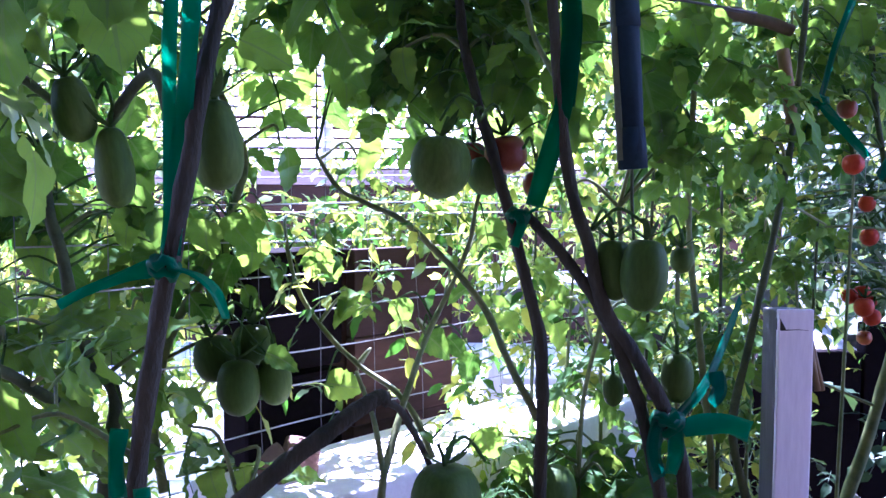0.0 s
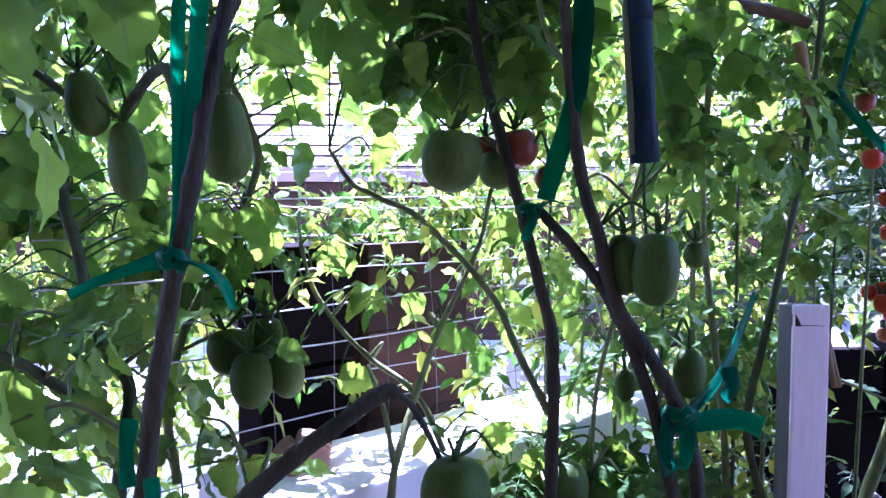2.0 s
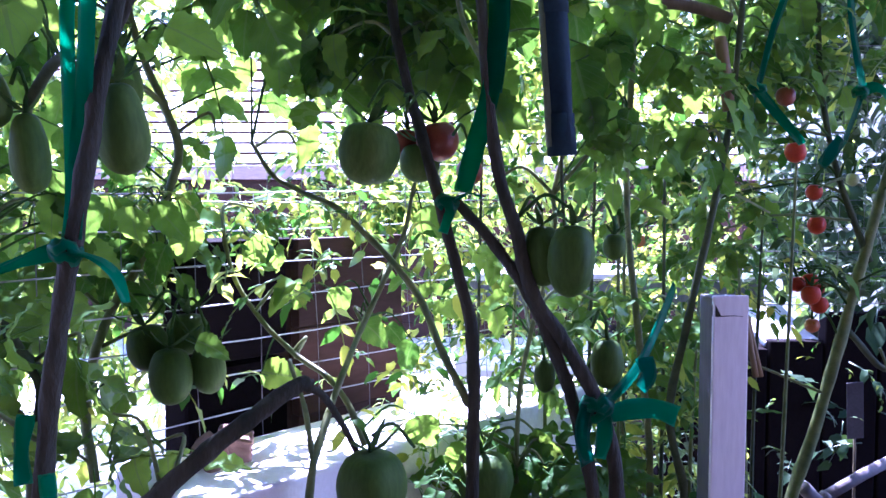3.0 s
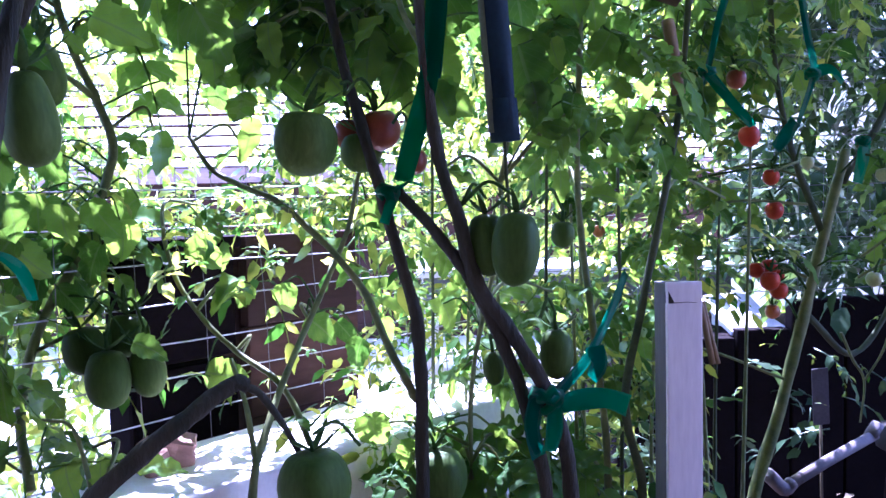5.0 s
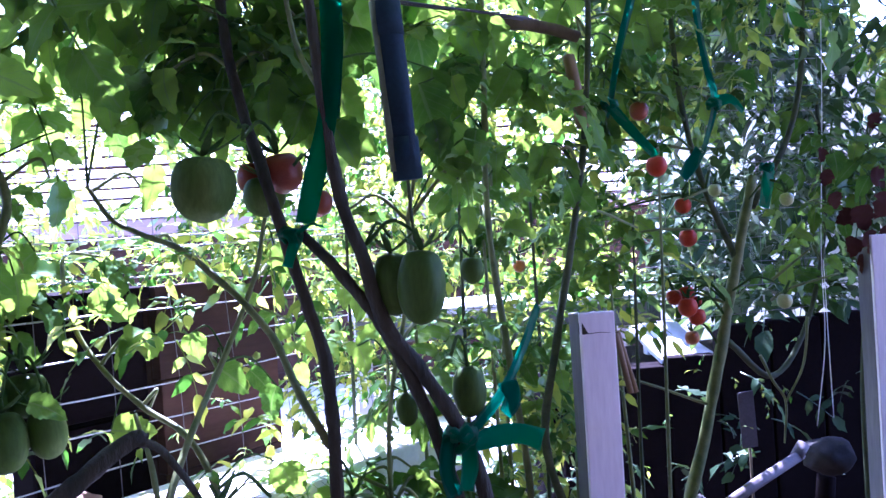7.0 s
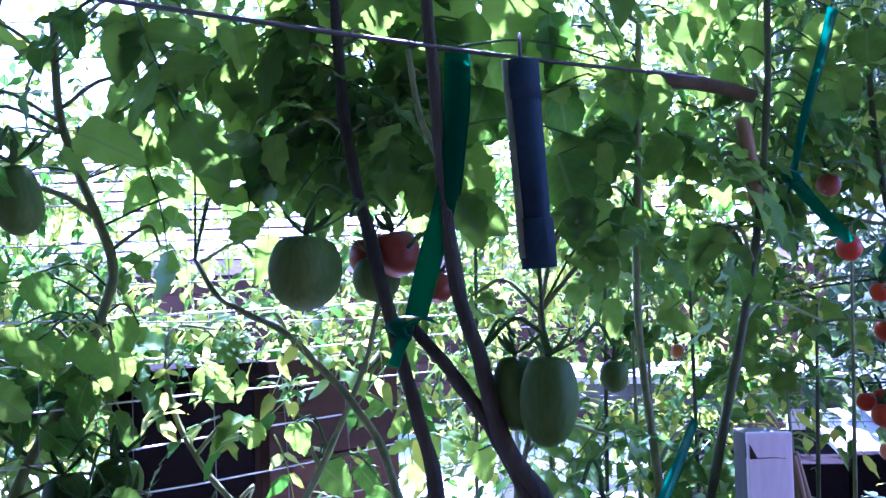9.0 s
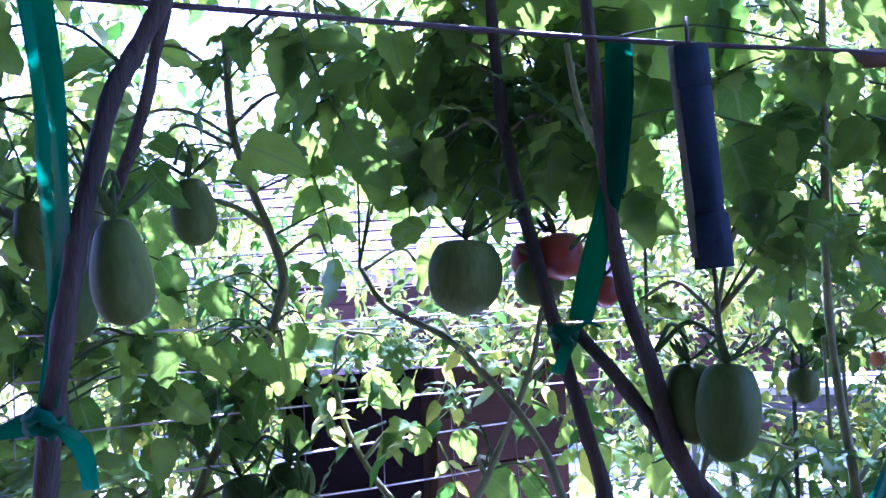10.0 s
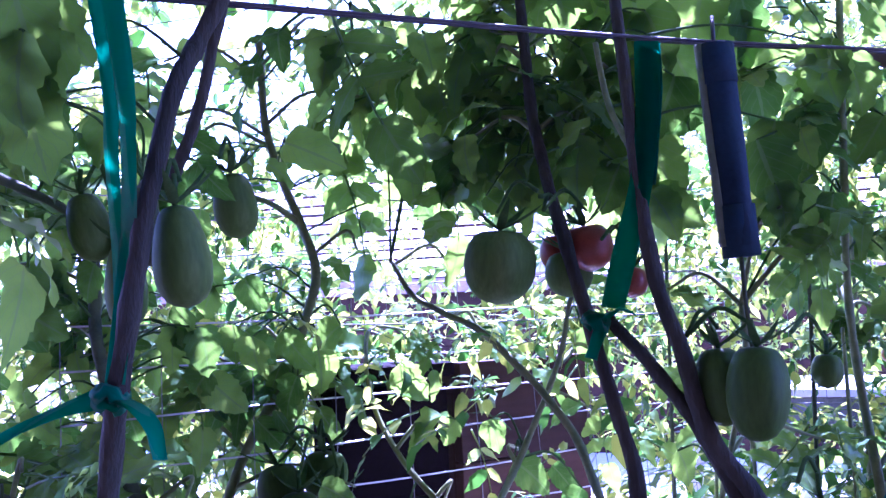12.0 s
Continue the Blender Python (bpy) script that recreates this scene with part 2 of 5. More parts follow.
            out.append(0.5 * (2 * b + (c - a) * s + (2 * a - 5 * b + 4 * c - d) * s * s + (3 * b - a - 3 * c + d) * s ** 3))
    out.append(p[-2])
    return out


def tube(bm, line, r0, r1, sides=8, knobs=0.0, seed=0, o=None):
    """A tapering, slightly uneven tube along a line."""
    o = Vector(o or (0, 0, 0))
    rnd = random.Random(seed)
    rings = []
    up = Vector((0.3, 1, 0.1)).normalized()
    n = len(line)
    for i, c in enumerate(line):
        d = (line[min(i + 1, n - 1)] - line[max(i - 1, 0)]).normalized()
        side = d.cross(up).normalized()
        other = side.cross(d).normalized()
        r = (r0 + (r1 - r0) * i / max(1, n - 1)) * (1 + knobs * (rnd.random() - 0.4))
        rings.append([bm.verts.new(c - o + (side * math.cos(a) + other * math.sin(a)) * r * (1 + 0.08 * math.sin(3 * a + i)))
                      for a in [2 * math.pi * k / sides for k in range(sides)]])
    for a, b in zip(rings, rings[1:]):
        for k in range(sides):
            bm.faces.new((a[k], a[(k + 1) % sides], b[(k + 1) % sides], b[k]))
    bm.faces.new(rings[0][::-1])
    bm.faces.new(rings[-1])
    return bm


def box(bm, lo, hi, bevel=0.0, m=None):
    res = bmesh.ops.create_cube(bm, size=1.0)
    vs = res["verts"]
    for v in vs:
        v.co = Vector([lo[k] + (v.co[k] + 0.5) * (hi[k] - lo[k]) for k in range(3)])
    if bevel:
        es = list({e for v in vs for e in v.link_edges})
        vs = bmesh.ops.bevel(bm, geom=es, offset=bevel, segments=2, affect="EDGES", profile=0.6)["verts"]
    if m is not None:
        bmesh.ops.transform(bm, matrix=m, verts=[v for v in bm.verts if v in set(vs)] if bevel else vs)
    return bm


def leaflet(bm, base, along, normal, length, width, rnd, droop=0.25, rows=6, lobes=True, across=1):
    """One toothed blade, folded a little along its midrib, quilted between its veins, and drooping to its tip."""
    along, normal = along.normalized(), normal.normalized()
    side = along.cross(normal).normalized()
    normal = side.cross(along).normalized()
    fold = rnd.uniform(-0.1, 0.4)
    twist, bend, ph = rnd.uniform(-0.6, 0.6), rnd.uniform(-0.15, 0.15), rnd.uniform(0, 6)
    uv = bm.loops.layers.uv.verify() if across > 1 else None
    qs = [k / across for k in range(-across, across + 1)]
    prev, place = None, {}
    tooth = (1.1, 0.9) if rows < 9 else (1.05, 0.95)

    def face(vs):
        f = bm.faces.new(vs)
        if uv is not None:
            for lp in f.loops:
                lp[uv].uv = place[lp.vert]

    for i in range(rows + 1):
        s = i / rows
        c = base + along * (length * s * (1 - 0.15 * droop * s)) - normal * (length * droop * s * s) + side * (length * bend * s * s)
        w = width * 0.5 * math.sin(math.pi * min(1, 0.05 + 0.95 * s) ** 0.66) ** 0.72
        if lobes:
            w *= tooth[i % 2] * rnd.uniform(0.93, 1.07)
        if i == rows:
            tip = bm.verts.new(c)
            place[tip] = (1.0, 1.0)
            for a, b in zip(prev, prev[1:]):
                face((a, b, tip))
            break
        tw = twist * s
        sd = side * math.cos(tw) + normal * math.sin(tw)
        ah = along * (length * (0.035 if i % 2 == 0 else -0.025) * 6 / rows) if lobes else Vector()
        row = []
        for q in qs:
            h = abs(q)
            up_ = w * fold * h + (width * 0.09 * math.sin(14.4 * s + ph) * q if lobes else 0)
            if across > 1 and 0 < h < 1:
                up_ += width * 0.035 * math.sin(2 * math.pi * (7.0 * s - 2.6 * h))
            v = bm.verts.new(c + sd * (w * q) + normal * up_ + ah * h)
            place[v] = (s, 1 - h)
            row.append(v)
        if prev:
            for k in range(len(qs) - 1):
                face((prev[k], prev[k + 1], row[k + 1], row[k]))
        prev = row


def compound(bm, rnd, size, pairs=2, rows=6, base=None, frame3=None, stalk=True, across=1, slim=1.0):
    """A tomato leaf: a stalk with pairs of leaflets and one at its end, along +x with +z up, or in the given frame."""
    base = base or Vector((0, 0, 0))
    ax, az = frame3 or (Vector((1, 0, 0)), Vector((0, 0, 1)))
    ay = az.cross(ax).normalized()
    sag = rnd.uniform(0.15, 0.5)
    line = [base + ax * (size * s) - az * (size * sag * s * s) for s in (0, 0.25, 0.5, 0.75, 1.0)]
    if stalk:
        tube(bm, line, size * 0.018, size * 0.009, 4)
    for k in range(pairs):
        s = 0.35 + 0.5 * k / max(1, pairs - 0.4)
        c = base + ax * (size * s) - az * (size * sag * s * s)
        for sg in (-1, 1):
            d = ax * rnd.uniform(0.25, 0.7) + ay * sg + az * rnd.uniform(-0.4, 0.15)
            leaflet(bm, c, d, az + ay * rnd.uniform(-0.3, 0.3), size * rnd.uniform(0.38, 0.55), size * rnd.uniform(0.2, 0.3) * slim, rnd, rnd.uniform(0.1, 0.5), rows, True, across)
    d = ax - az * (2 * sag)
    leaflet(bm, line[-1] - ax * size * 0.05, d, az + ay * rnd.uniform(-0.2, 0.2), size * rnd.uniform(0.5, 0.7), size * rnd.uniform(0.28, 0.4) * slim, rnd, rnd.uniform(0.1, 0.5), rows, True, across)


# ---- the large structure ----
def ground_sheet():
    bm = bmesh.new()
    box(bm, (-300, -300, -0.3), (300, 300, 0.0))
    return solo("ground", bm, M_GROUND, "dry bare garden ground", "ground", kind="structure")


ground_sheet()


def patio():
    """Pale sunlit paving slabs between the bed and the house."""
    p = thing("patio", (0, 5.0, 0), "sunlit pale paving slabs", "paving", kind="structure")
    rnd = random.Random(8)
    bm = bmesh.new()
    box(bm, (-0.2975, -0.2975, 0.0), (0.2975, 0.2975, 0.03), 0.006)
    me = mesh_of("slab", bm, M_PAVING, False)
    for i in range(-9, 10):
        for j in range(-3, 4):
            ob = new("slab", me)
            ob.parent = p
            ob.location = (i * 0.603 + (0.3 if j % 2 else 0), j * 0.603, rnd.uniform(-0.003, 0.003))


patio()


def light_blockers():
    """Unseen wall and overhang added at the camera's back to keep light off the fronts."""
    bm = bmesh.new()
    box(bm, (-5, -1.45, 0), (5, -1.3, 2.75))
    solo("wall_south", bm, M_BROWN, "unseen dark brown wall added to cut the fill light", "wall", kind="structure", smooth=False)
    bm = bmesh.new()
    box(bm, (-5, -1.45, 2.76), (5, 0.42, 2.86))
    solo("ceiling", bm, M_BROWN, "unseen dark brown overhang added to block the sky", "ceiling", kind="structure", smooth=False)


light_blockers()

# The long things of the yard run along U; V points away from the lens.
U = Vector((0.67, 0.742, 0.0)).normalized()
V = Vector((-U.y, U.x, 0.0))
CORNER = Vector((0.035, 1.36, 0.0))
LEDGE_TOP = 0.868


def along_u(u, v, z):
    p = CORNER + U * u + V * v
    return Vector((p.x, p.y, z))


U_FRAME = Matrix(((U.x, V.x, 0, CORNER.x), (U.y, V.y, 0, CORNER.y), (0, 0, 1, 0), (0, 0, 0, 1)))


def board_wall():
    """The brown board fence behind the ledge: posts and lying boards with open joints."""
    fence = thing("board_fence", along_u(0, 0, 0), "low fence of dark brown stained horizontal boards", "fence")
    inv = Matrix.Translation(-fence.location)
    rnd = random.Random(5)
    for row in range(8):
        z0 = 0.03 + row * 0.137
        for u0, u1 in ((-0.155, 0.07),):
            bm = bmesh.new()
            w, dz = rnd.uniform(-0.004, 0.004), rnd.uniform(-0.0015, 0.0015)
            box(bm, (u0, 0.085 + w, z0 + dz), (u1, 0.105 + w, z0 + 0.1362 + dz), 0.002)
            bmesh.ops.transform(bm, matrix=inv @ U_FRAME, verts=bm.verts)
            part("board", bm, M_BROWN, fence, smooth=False)
    for u in (-0.12, 0.035):
        bm = bmesh.new()
        box(bm, (u - 0.03, 0.112, 0.0), (u + 0.03, 0.165, 1.12), 0.004)
        bmesh.ops.transform(bm, matrix=inv @ U_FRAME, verts=bm.verts)
        part("post", bm, M_BROWN, fence, smooth=False)


board_wall()


def compost_box():
    """A black box at the end of the fence."""
    t = thing("compost_box", along_u(-0.25, 0.13, 0), "black plastic compost box beside the brown fence", "compost box")
    inv = Matrix.Translation(-t.location)
    for k in range(7):
        bm = bmesh.new()
        box(bm, (-0.34, 0.10, 0.02 + k * 0.155), (-0.165, 0.165, 0.17 + k * 0.155), 0.008)
        bmesh.ops.transform(bm, matrix=inv @ U_FRAME, verts=bm.verts)
        part("panel", bm, M_BLACK, t, smooth=False)
    bm = bmesh.new()
    box(bm, (-0.35, 0.09, 1.108), (-0.157, 0.175, 1.128), 0.008)
    bmesh.ops.transform(bm, matrix=inv @ U_FRAME, verts=bm.verts)
    part("lid", bm, M_BLACK, t, smooth=False)


compost_box()


def ledge():
    """The pale sunlit slab in front of the fence."""
    bm = bmesh.new()
    box(bm, (-0.5, -0.175, 0.0), (0.26, 0.0, LEDGE_TOP), 0.008, U_FRAME)
    return solo("ledge", bm, M_SLAB, "pale sunlit concrete ledge before the brown fence", "ledge", kind="structure")


ledge()


def in_ledge_gap(c, size):
    """Whether a leaf here would stand in the gap through which the sun reaches the ledge."""
    rise = (c.z - LEDGE_TOP) / math.tan(radians(SUN_EL))
    foot = Vector((c.x - rise * math.sin(sa), c.y - rise * math.cos(sa), 0)) - CORNER
    reach = 1.1 * size
    return -0.42 - reach < foot.dot(U) < 0.14 + reach and -0.18 - reach < foot.dot(V) < 0.01 + reach


def in_fence(c):
    """Whether this place lies inside the board fence or the box beside it."""
    d = Vector((c.x, c.y, 0)) - CORNER
    return c.z < 1.14 and -0.4 < d.dot(U) < 0.1 and 0.05 < d.dot(V) < 0.2


def slat_screen():
    """A free-standing white screen of tilted slats on a brown base, far behind."""
    h = thing("slatted_screen", (0.3, 7.0, 0), "white slatted screen on a brown board base in bright sun", "screen")
    rnd = random.Random(3)
    bm0 = bmesh.new()
    for v in ((-2.1, -0.05, 0.0), (2.1, -0.05, 0.0), (2.1, 0.022, 0.062), (-2.1, 0.022, 0.062), (-2.1, -0.04, -0.009), (2.1, -0.04, -0.009), (2.1, 0.032, 0.053), (-2.1, 0.032, 0.053)):
        bm0.verts.new(v)
    bm0.verts.ensure_lookup_table()
    q = bm0.verts
    for f in ((0, 1, 2, 3), (4, 5, 1, 0), (5, 4, 7, 6), (3, 2, 6, 7), (0, 3, 7, 4), (1, 5, 6, 2)):
        bm0.faces.new([q[k] for k in f])
    me = mesh_of("slat", bm0, M_SIDING, False)
    for k in range(11):
        for x in (-3.4, 0.81):
            ob = new("slat", me)
            ob.parent = h
            ob.location = (x, rnd.uniform(-0.002, 0.002), 1.47 + k * 0.084)
            ob.rotation_euler = (0, rnd.uniform(-0.0015, 0.0015), 0)
    for x in (-5.5, -1.3, 2.92):
        bm = bmesh.new()
        box(bm, (x - 0.04, 0.04, 0.0), (x + 0.04, 0.12, 2.4), 0.005)
        part("post", bm, M_SIDING, h, "white painted post", smooth=False)
    bm = bmesh.new()
    box(bm, (-5.5, -0.05, 1.33), (2.95, 0.035, 1.45), 0.004)
    part("beam", bm, M_BEAM, h, "faded mauve-brown beam", smooth=False)
    bm = bmesh.new()
    box(bm, (-5.5, 0.75, 0.0), (2.95, 0.78, 2.42), 0.004)
    part("backing", bm, M_BROWN, h, "dark brown backing panel", smooth=False)
    for k in range(9):
        bm = bmesh.new()
        box(bm, (-5.5, 0.0, 0.01 + k * 0.146), (2.95, 0.03, 0.15 + k * 0.146), 0.004)
        part("board", bm, M_BROWN, h, "brown board", smooth=False)


slat_screen()


def potting_bench():
    """A two-tier white bench in full sun beyond the bed."""
    b = thing("potting_bench", (0.62, 2.85, 0), "white painted two-tier potting bench in bright sun", "bench")
    for z, depth in ((0.93, 0.42), (0.62, 0.36)):
        for k in range(4):
            y = -depth / 2 + depth * k / 4
            bm = bmesh.new()
            box(bm, (-0.5, y, z), (0.5, y + depth / 4 - 0.006, z + 0.022), 0.003)
            part("board", bm, M_WHITE, b, smooth=False)
    for x in (-0.46, 0.46):
        for y in (-0.17, 0.15):
            bm = bmesh.new()
            box(bm, (x - 0.025, y - 0.02, 0.0), (x + 0.025, y + 0.02, 0.928), 0.004)
            part("leg", bm, M_WHITE, b, smooth=False)
    bm = bmesh.new()
    box(bm, (-0.48, -0.206, 0.855), (0.48, -0.19, 0.927), 0.003)
    part("apron", bm, M_WEATHER, b, "weathered grey front rail", smooth=False)


potting_bench()


def side_wall():
    bm = bmesh.new()
    box(bm, (1.8, 2.2, 0.0), (3.4, 4.6, 1.72), 0.01)
    return solo("wall_east", bm, M_SIDING, "white clapboard shed wall beyond the shrubs", "wall", kind="structure", smooth=False)


side_wall()


def mesh_panel(name, label, o, ux, uz, cols, rows, step_x, step_z, r=0.001, seed=1, material=None):
    """Welded wire: each strand a part, bent a little."""
    f = thing(name, o, label, "wire fence")
    rnd = random.Random(seed)
    o = Vector(o)
    ux, uz = Vector(ux).normalized(), Vector(uz).normalized()
    dx, dz = cols * step_x, rows * step_z
    nrm = ux.cross(uz)
    for k in range(rows + 1):
        a = uz * (k * step_z)
        line = [a + ux * (dx * s) + nrm * 0.004 * math.sin(9 * s + k) + uz * 0.003 * math.sin(7 * s + 2 * k) for s in [i / 8 for i in range(9)]]
        part("wire", tube(bmesh.new(), line, r, r, 5), material or M_WIRE, f)
    for k in range(cols + 1):
        a = ux * (k * step_x)
        line = [a + uz * (dz * s) + nrm * (0.0022 + 0.004 * math.sin(6 * s + k)) for s in [i / 8 for i in range(9)]]
        part("wire", tube(bmesh.new(), line, r * 0.55, r * 0.55, 5), M_WIRE, f)
    return f


mesh_panel("wire_fence", "upright panel of thin galvanised garden wire mesh", (-0.78, 1.25, 1.184), (1, 0.02, 0.0), (0, 0, 1), 19, 10, 0.0508, 0.0508)
mesh_panel("wire_fence", "thin dark garden wire mesh among the far leaves", (0.32, 1.62, 0.98), (1, 0.12, 0.0), (0, 0, 1), 16, 14, 0.0508, 0.0508, 0.0009, 4)
mesh_panel("wire_fence", "leaning panel of galvanised garden wire mesh", along_u(-0.66, 0.04, 0.79), U, (-0.04, 0.03, 1), 10, 8, 0.1016, 0.0508, 0.0011, 2, M_WIRE_LIT)


def white_post(name, x, y, top, w, d, lean, label):
    """A weathered square post with a white painted board on its face."""
    p = thing(name, (x, y, 0), label, "post")
    for piece, lo, hi, material, tag in (
        ("shaft", (-w / 2, -d / 2 + 0.0085, 0), (w / 2, d / 2, top - 0.003), M_WEATHER, "weathered grey wooden post"),
        ("face_board", (-w / 2 - 0.0006, -d / 2, 0.02), (w / 2 + 0.0006, -d / 2 + 0.008, top), M_WHITE, "white painted face board"),
    ):
        bm = bmesh.new()
        box(bm, lo, hi, 0.002)
        bmesh.ops.subdivide_edges(bm, edges=[e for e in bm.edges if abs(e.verts[0].co.z - e.verts[1].co.z) > 0.3], cuts=12)
        for v in bm.verts:
            v.co.x += lean * v.co.z + 0.0015 * noise.noise(Vector((x, 0.3, v.co.z * 5)))
        part(piece, bm, material, p, tag, smooth=False)
    return p


front_post = white_post("white_post", 0.462, 1.13, 1.062, 0.046, 0.05, 0.0, "square wooden garden post with a white painted face and split top")


def post_wear(p, top):
    """A dark split and a chipped corner at the head of the post."""
    bm = bmesh.new()
    vs = [bm.verts.new(v) for v in ((-0.0215, -0.0256, top - 0.012), (-0.014, -0.0256, top - 0.026), (-0.0215, -0.0256, top - 0.027),
                                    (-0.0242, -0.0195, top - 0.012), (-0.0242, -0.0195, top - 0.027))]
    for f in ((0, 2, 1), (0, 3, 4, 2)):
        bm.faces.new([vs[k] for k in f])
    bmesh.ops.solidify(bm, geom=bm.faces[:], thickness=0.0008)
    part("chipped_corner", bm, M_BARK, p, "dark chipped wood", smooth=False)
    bm = bmesh.new()
    tube(bm, [Vector((-0.021, -0.0252, top - 0.027)), Vector((0.004, -0.0254, top - 0.0262)), Vector((0.016, -0.0252, top - 0.0275))], 0.0006, 0.0003, 5)
    part("crack", bm, M_BARK, p)


post_wear(front_post, 1.062)
front_post.rotation_euler = (0, 0, radians(4))
far_post = white_post("white_post", 1.106, 1.5, 1.126, 0.056, 0.05, 0.0, "white-faced square wooden post in the shade")


# ---- the rail that the ties hang from ----
def rail():
    for k, (dz, dy) in enumerate(((0.0, 0.0), (0.012, 0.05))):
        bm = bmesh.new()
        line = [Vector((x, y + dy, z + dz)) for x, y, z in spline([(-0.75, 0.4, 1.456), (-0.26, 0.7, 1.452), (0.14, 0.985, 1.452), (0.4, 1.1, 1.44)], 8)]
        tube(bm, line, 0.0017, 0.0017, 6, 0.05, k)
        solo("support_wire", bm, M_DARKWIRE, "taut dark wire above the plants that ties hang from", "wire", "support wires")
    bm = bmesh.new()
    tube(bm, spline([(0.359, 1.200, 1.464), (0.400, 1.205, 1.462), (0.441, 1.210, 1.455), (0.491, 1.215, 1.441)], 6), 0.011, 0.008, 9, 0.14, 4)
    solo("wooden_pole", bm, M_CANE, "short brown crooked piece of wood caught among the plant tops", "pole")


rail()

# ---- tomato plants ----
VAR = random.Random(11)
LEAVES = []
for k in range(16):
    bm = bmesh.new()
    compound(bm, VAR, 0.12, 2 if k % 3 else 3, 11, across=2)
    LEAVES.append(mesh_of("leaf", bm, M_LEAF))
SINGLE = []
for k in range(10):
    bm = bmesh.new()
    leaflet(bm, Vector(), Vector((1, 0, -0.1)), Vector((0, 0, 1)), 0.075, 0.045, VAR, VAR.uniform(0.1, 0.45), 14, True, 3)
    SINGLE.append(mesh_of("leaf", bm, M_LEAF))


def place_leaf(plant, rnd, p, out, size, single=False):
    """A leaf whose stalk starts near p, reaches outwards and hangs."""
    me = rnd.choice(SINGLE if single else LEAVES)
    ob = new("leaf", me)
    ob.parent = plant
    ax = (out + Vector((rnd.gauss(0, 0.5), rnd.gauss(0, 0.4), rnd.gauss(-0.35, 0.4)))).normalized()
    az = Vector((rnd.gauss(0, 0.45), rnd.gauss(-0.35, 0.45), 1.0))
    ay = az.cross(ax).normalized()
    az = ax.cross(ay)
    s = size * rnd.uniform(0.75, 1.2)
    m = Matrix((ax, ay, az)).transposed().to_4x4()
    ob.matrix_basis = Matrix.Translation(Vector(p) - plant.location) @ m @ Matrix.Diagonal((s, s, s, 1))
    return ob


def stem_part(plant, pts, r0, r1, material, name="stem", seed=0, knobs=0.18, label=""):
    line = spline(pts, 6)
    return part(name, tube(bmesh.new(), line, r0, r1, 9, knobs, seed, plant.location), material, plant, label), line


def clump(plant, rnd, c, rx, rz, ry, n, size, lines, single=0.45):
    """A leafy shoot: a thin stalk from the nearest stem, with leaves round its end."""
    c = Vector(c)
    near = min((p for line in lines for p in line), key=lambda p: (p - c).length + 0.3 * max(0, p.z - c.z))
    mid = (near + c) / 2 + Vector((rnd.uniform(-0.02, 0.02), rnd.uniform(-0.02, 0.02), 0.025))
    part("shoot", tube(bmesh.new(), spline([near, mid, c], 5), 0.0028, 0.0016, 6, 0.15, rnd.random(), plant.location), M_SHOOT, plant)
    for k in range(n):
        d = Vector((rnd.gauss(0, 0.55) * rx, rnd.gauss(0, 0.55) * ry, rnd.gauss(0, 0.5) * rz))
        if in_ledge_gap(c + d * 0.6, 0.03) and rnd.random() < 0.6:
            continue
        out = Vector((d.x / max(rx, 0.01), d.y / max(ry, 0.01) + 0.15, 0))
        place_leaf(plant, rnd, c + d * 0.6, out + Vector((rnd.gauss(0, 0.3), rnd.gauss(0, 0.3), 0)), size, rnd.random() < single)


def tomato(plant, c, w, h, material, tilt=(0, 0), pear=0.0, lobes=0.0, calyx=True, hang=None, name="tomato", label="", seed=0):
    """A fruit of revolution with soft shoulders; pear: narrows upwards; lobes: ribs."""
    rnd = random.Random(seed)
    bm = bmesh.new()
    rings, segs = 12, 18
    rows = []
    for i in range(1, rings):
        a = math.pi * i / rings
        z = math.cos(a) * h / 2
        rr = math.sin(a) ** 0.85 * w / 2
        rr *= 1 - pear * 0.62 * (0.5 + 0.5 * math.cos(a)) ** 0.8 if pear else 1
        if i <= 2:
            z -= h * 0.03 * (3 - i)
        rows.append([bm.verts.new((rr * math.cos(b) * (1 + lobes * math.cos(5 * b + seed)), rr * math.sin(b) * (1 + lobes * math.cos(5 * b + seed)), z))
                     for b in [2 * math.pi * k / segs for k in range(segs)]])
    top, bot = bm.verts.new((0, 0, h * 0.43)), bm.verts.new((0, 0, -h / 2 - 0.001))
    for a, b in zip(rows, rows[1:]):
        for k in range(segs):
            bm.faces.new((a[(k + 1) % segs], a[k], b[k], b[(k + 1) % segs]))
    for k in range(segs):
        bm.faces.new((rows[0][k], rows[0][(k + 1) % segs], top))
        bm.faces.new((rows[-1][(k + 1) % segs], rows[-1][k], bot))
    fruit = part(name, bm, material, plant, label)
    fruit.matrix_basis = Matrix.Translation(Vector(c) - plant.location) @ Euler((radians(tilt[0]), radians(tilt[1]), rnd.uniform(0, 6))).to_matrix().to_4x4()
    if calyx:
        bm = bmesh.new()
        for k in range(5):
            a = 2 * math.pi * k / 5 + rnd.uniform(-0.2, 0.2)
            d = Vector((math.cos(a), math.sin(a), 0.35))
            leaflet(bm, Vector((0, 0, h * 0.44)), d, Vector((0, 0, 1)) - d * 0.3, min(w, 0.06) * 0.8, min(w, 0.06) * 0.15, rnd, -0.25, 5, False)
        tube(bm, [Vector((0, 0, h * 0.42)), Vector((0.002, 0, h * 0.44 + 0.01)), Vector((0.006, 0.002, h * 0.44 + 0.022))], 0.0024, 0.002, 6)
        cal = part("calyx", bm, M_CALYX, fruit)
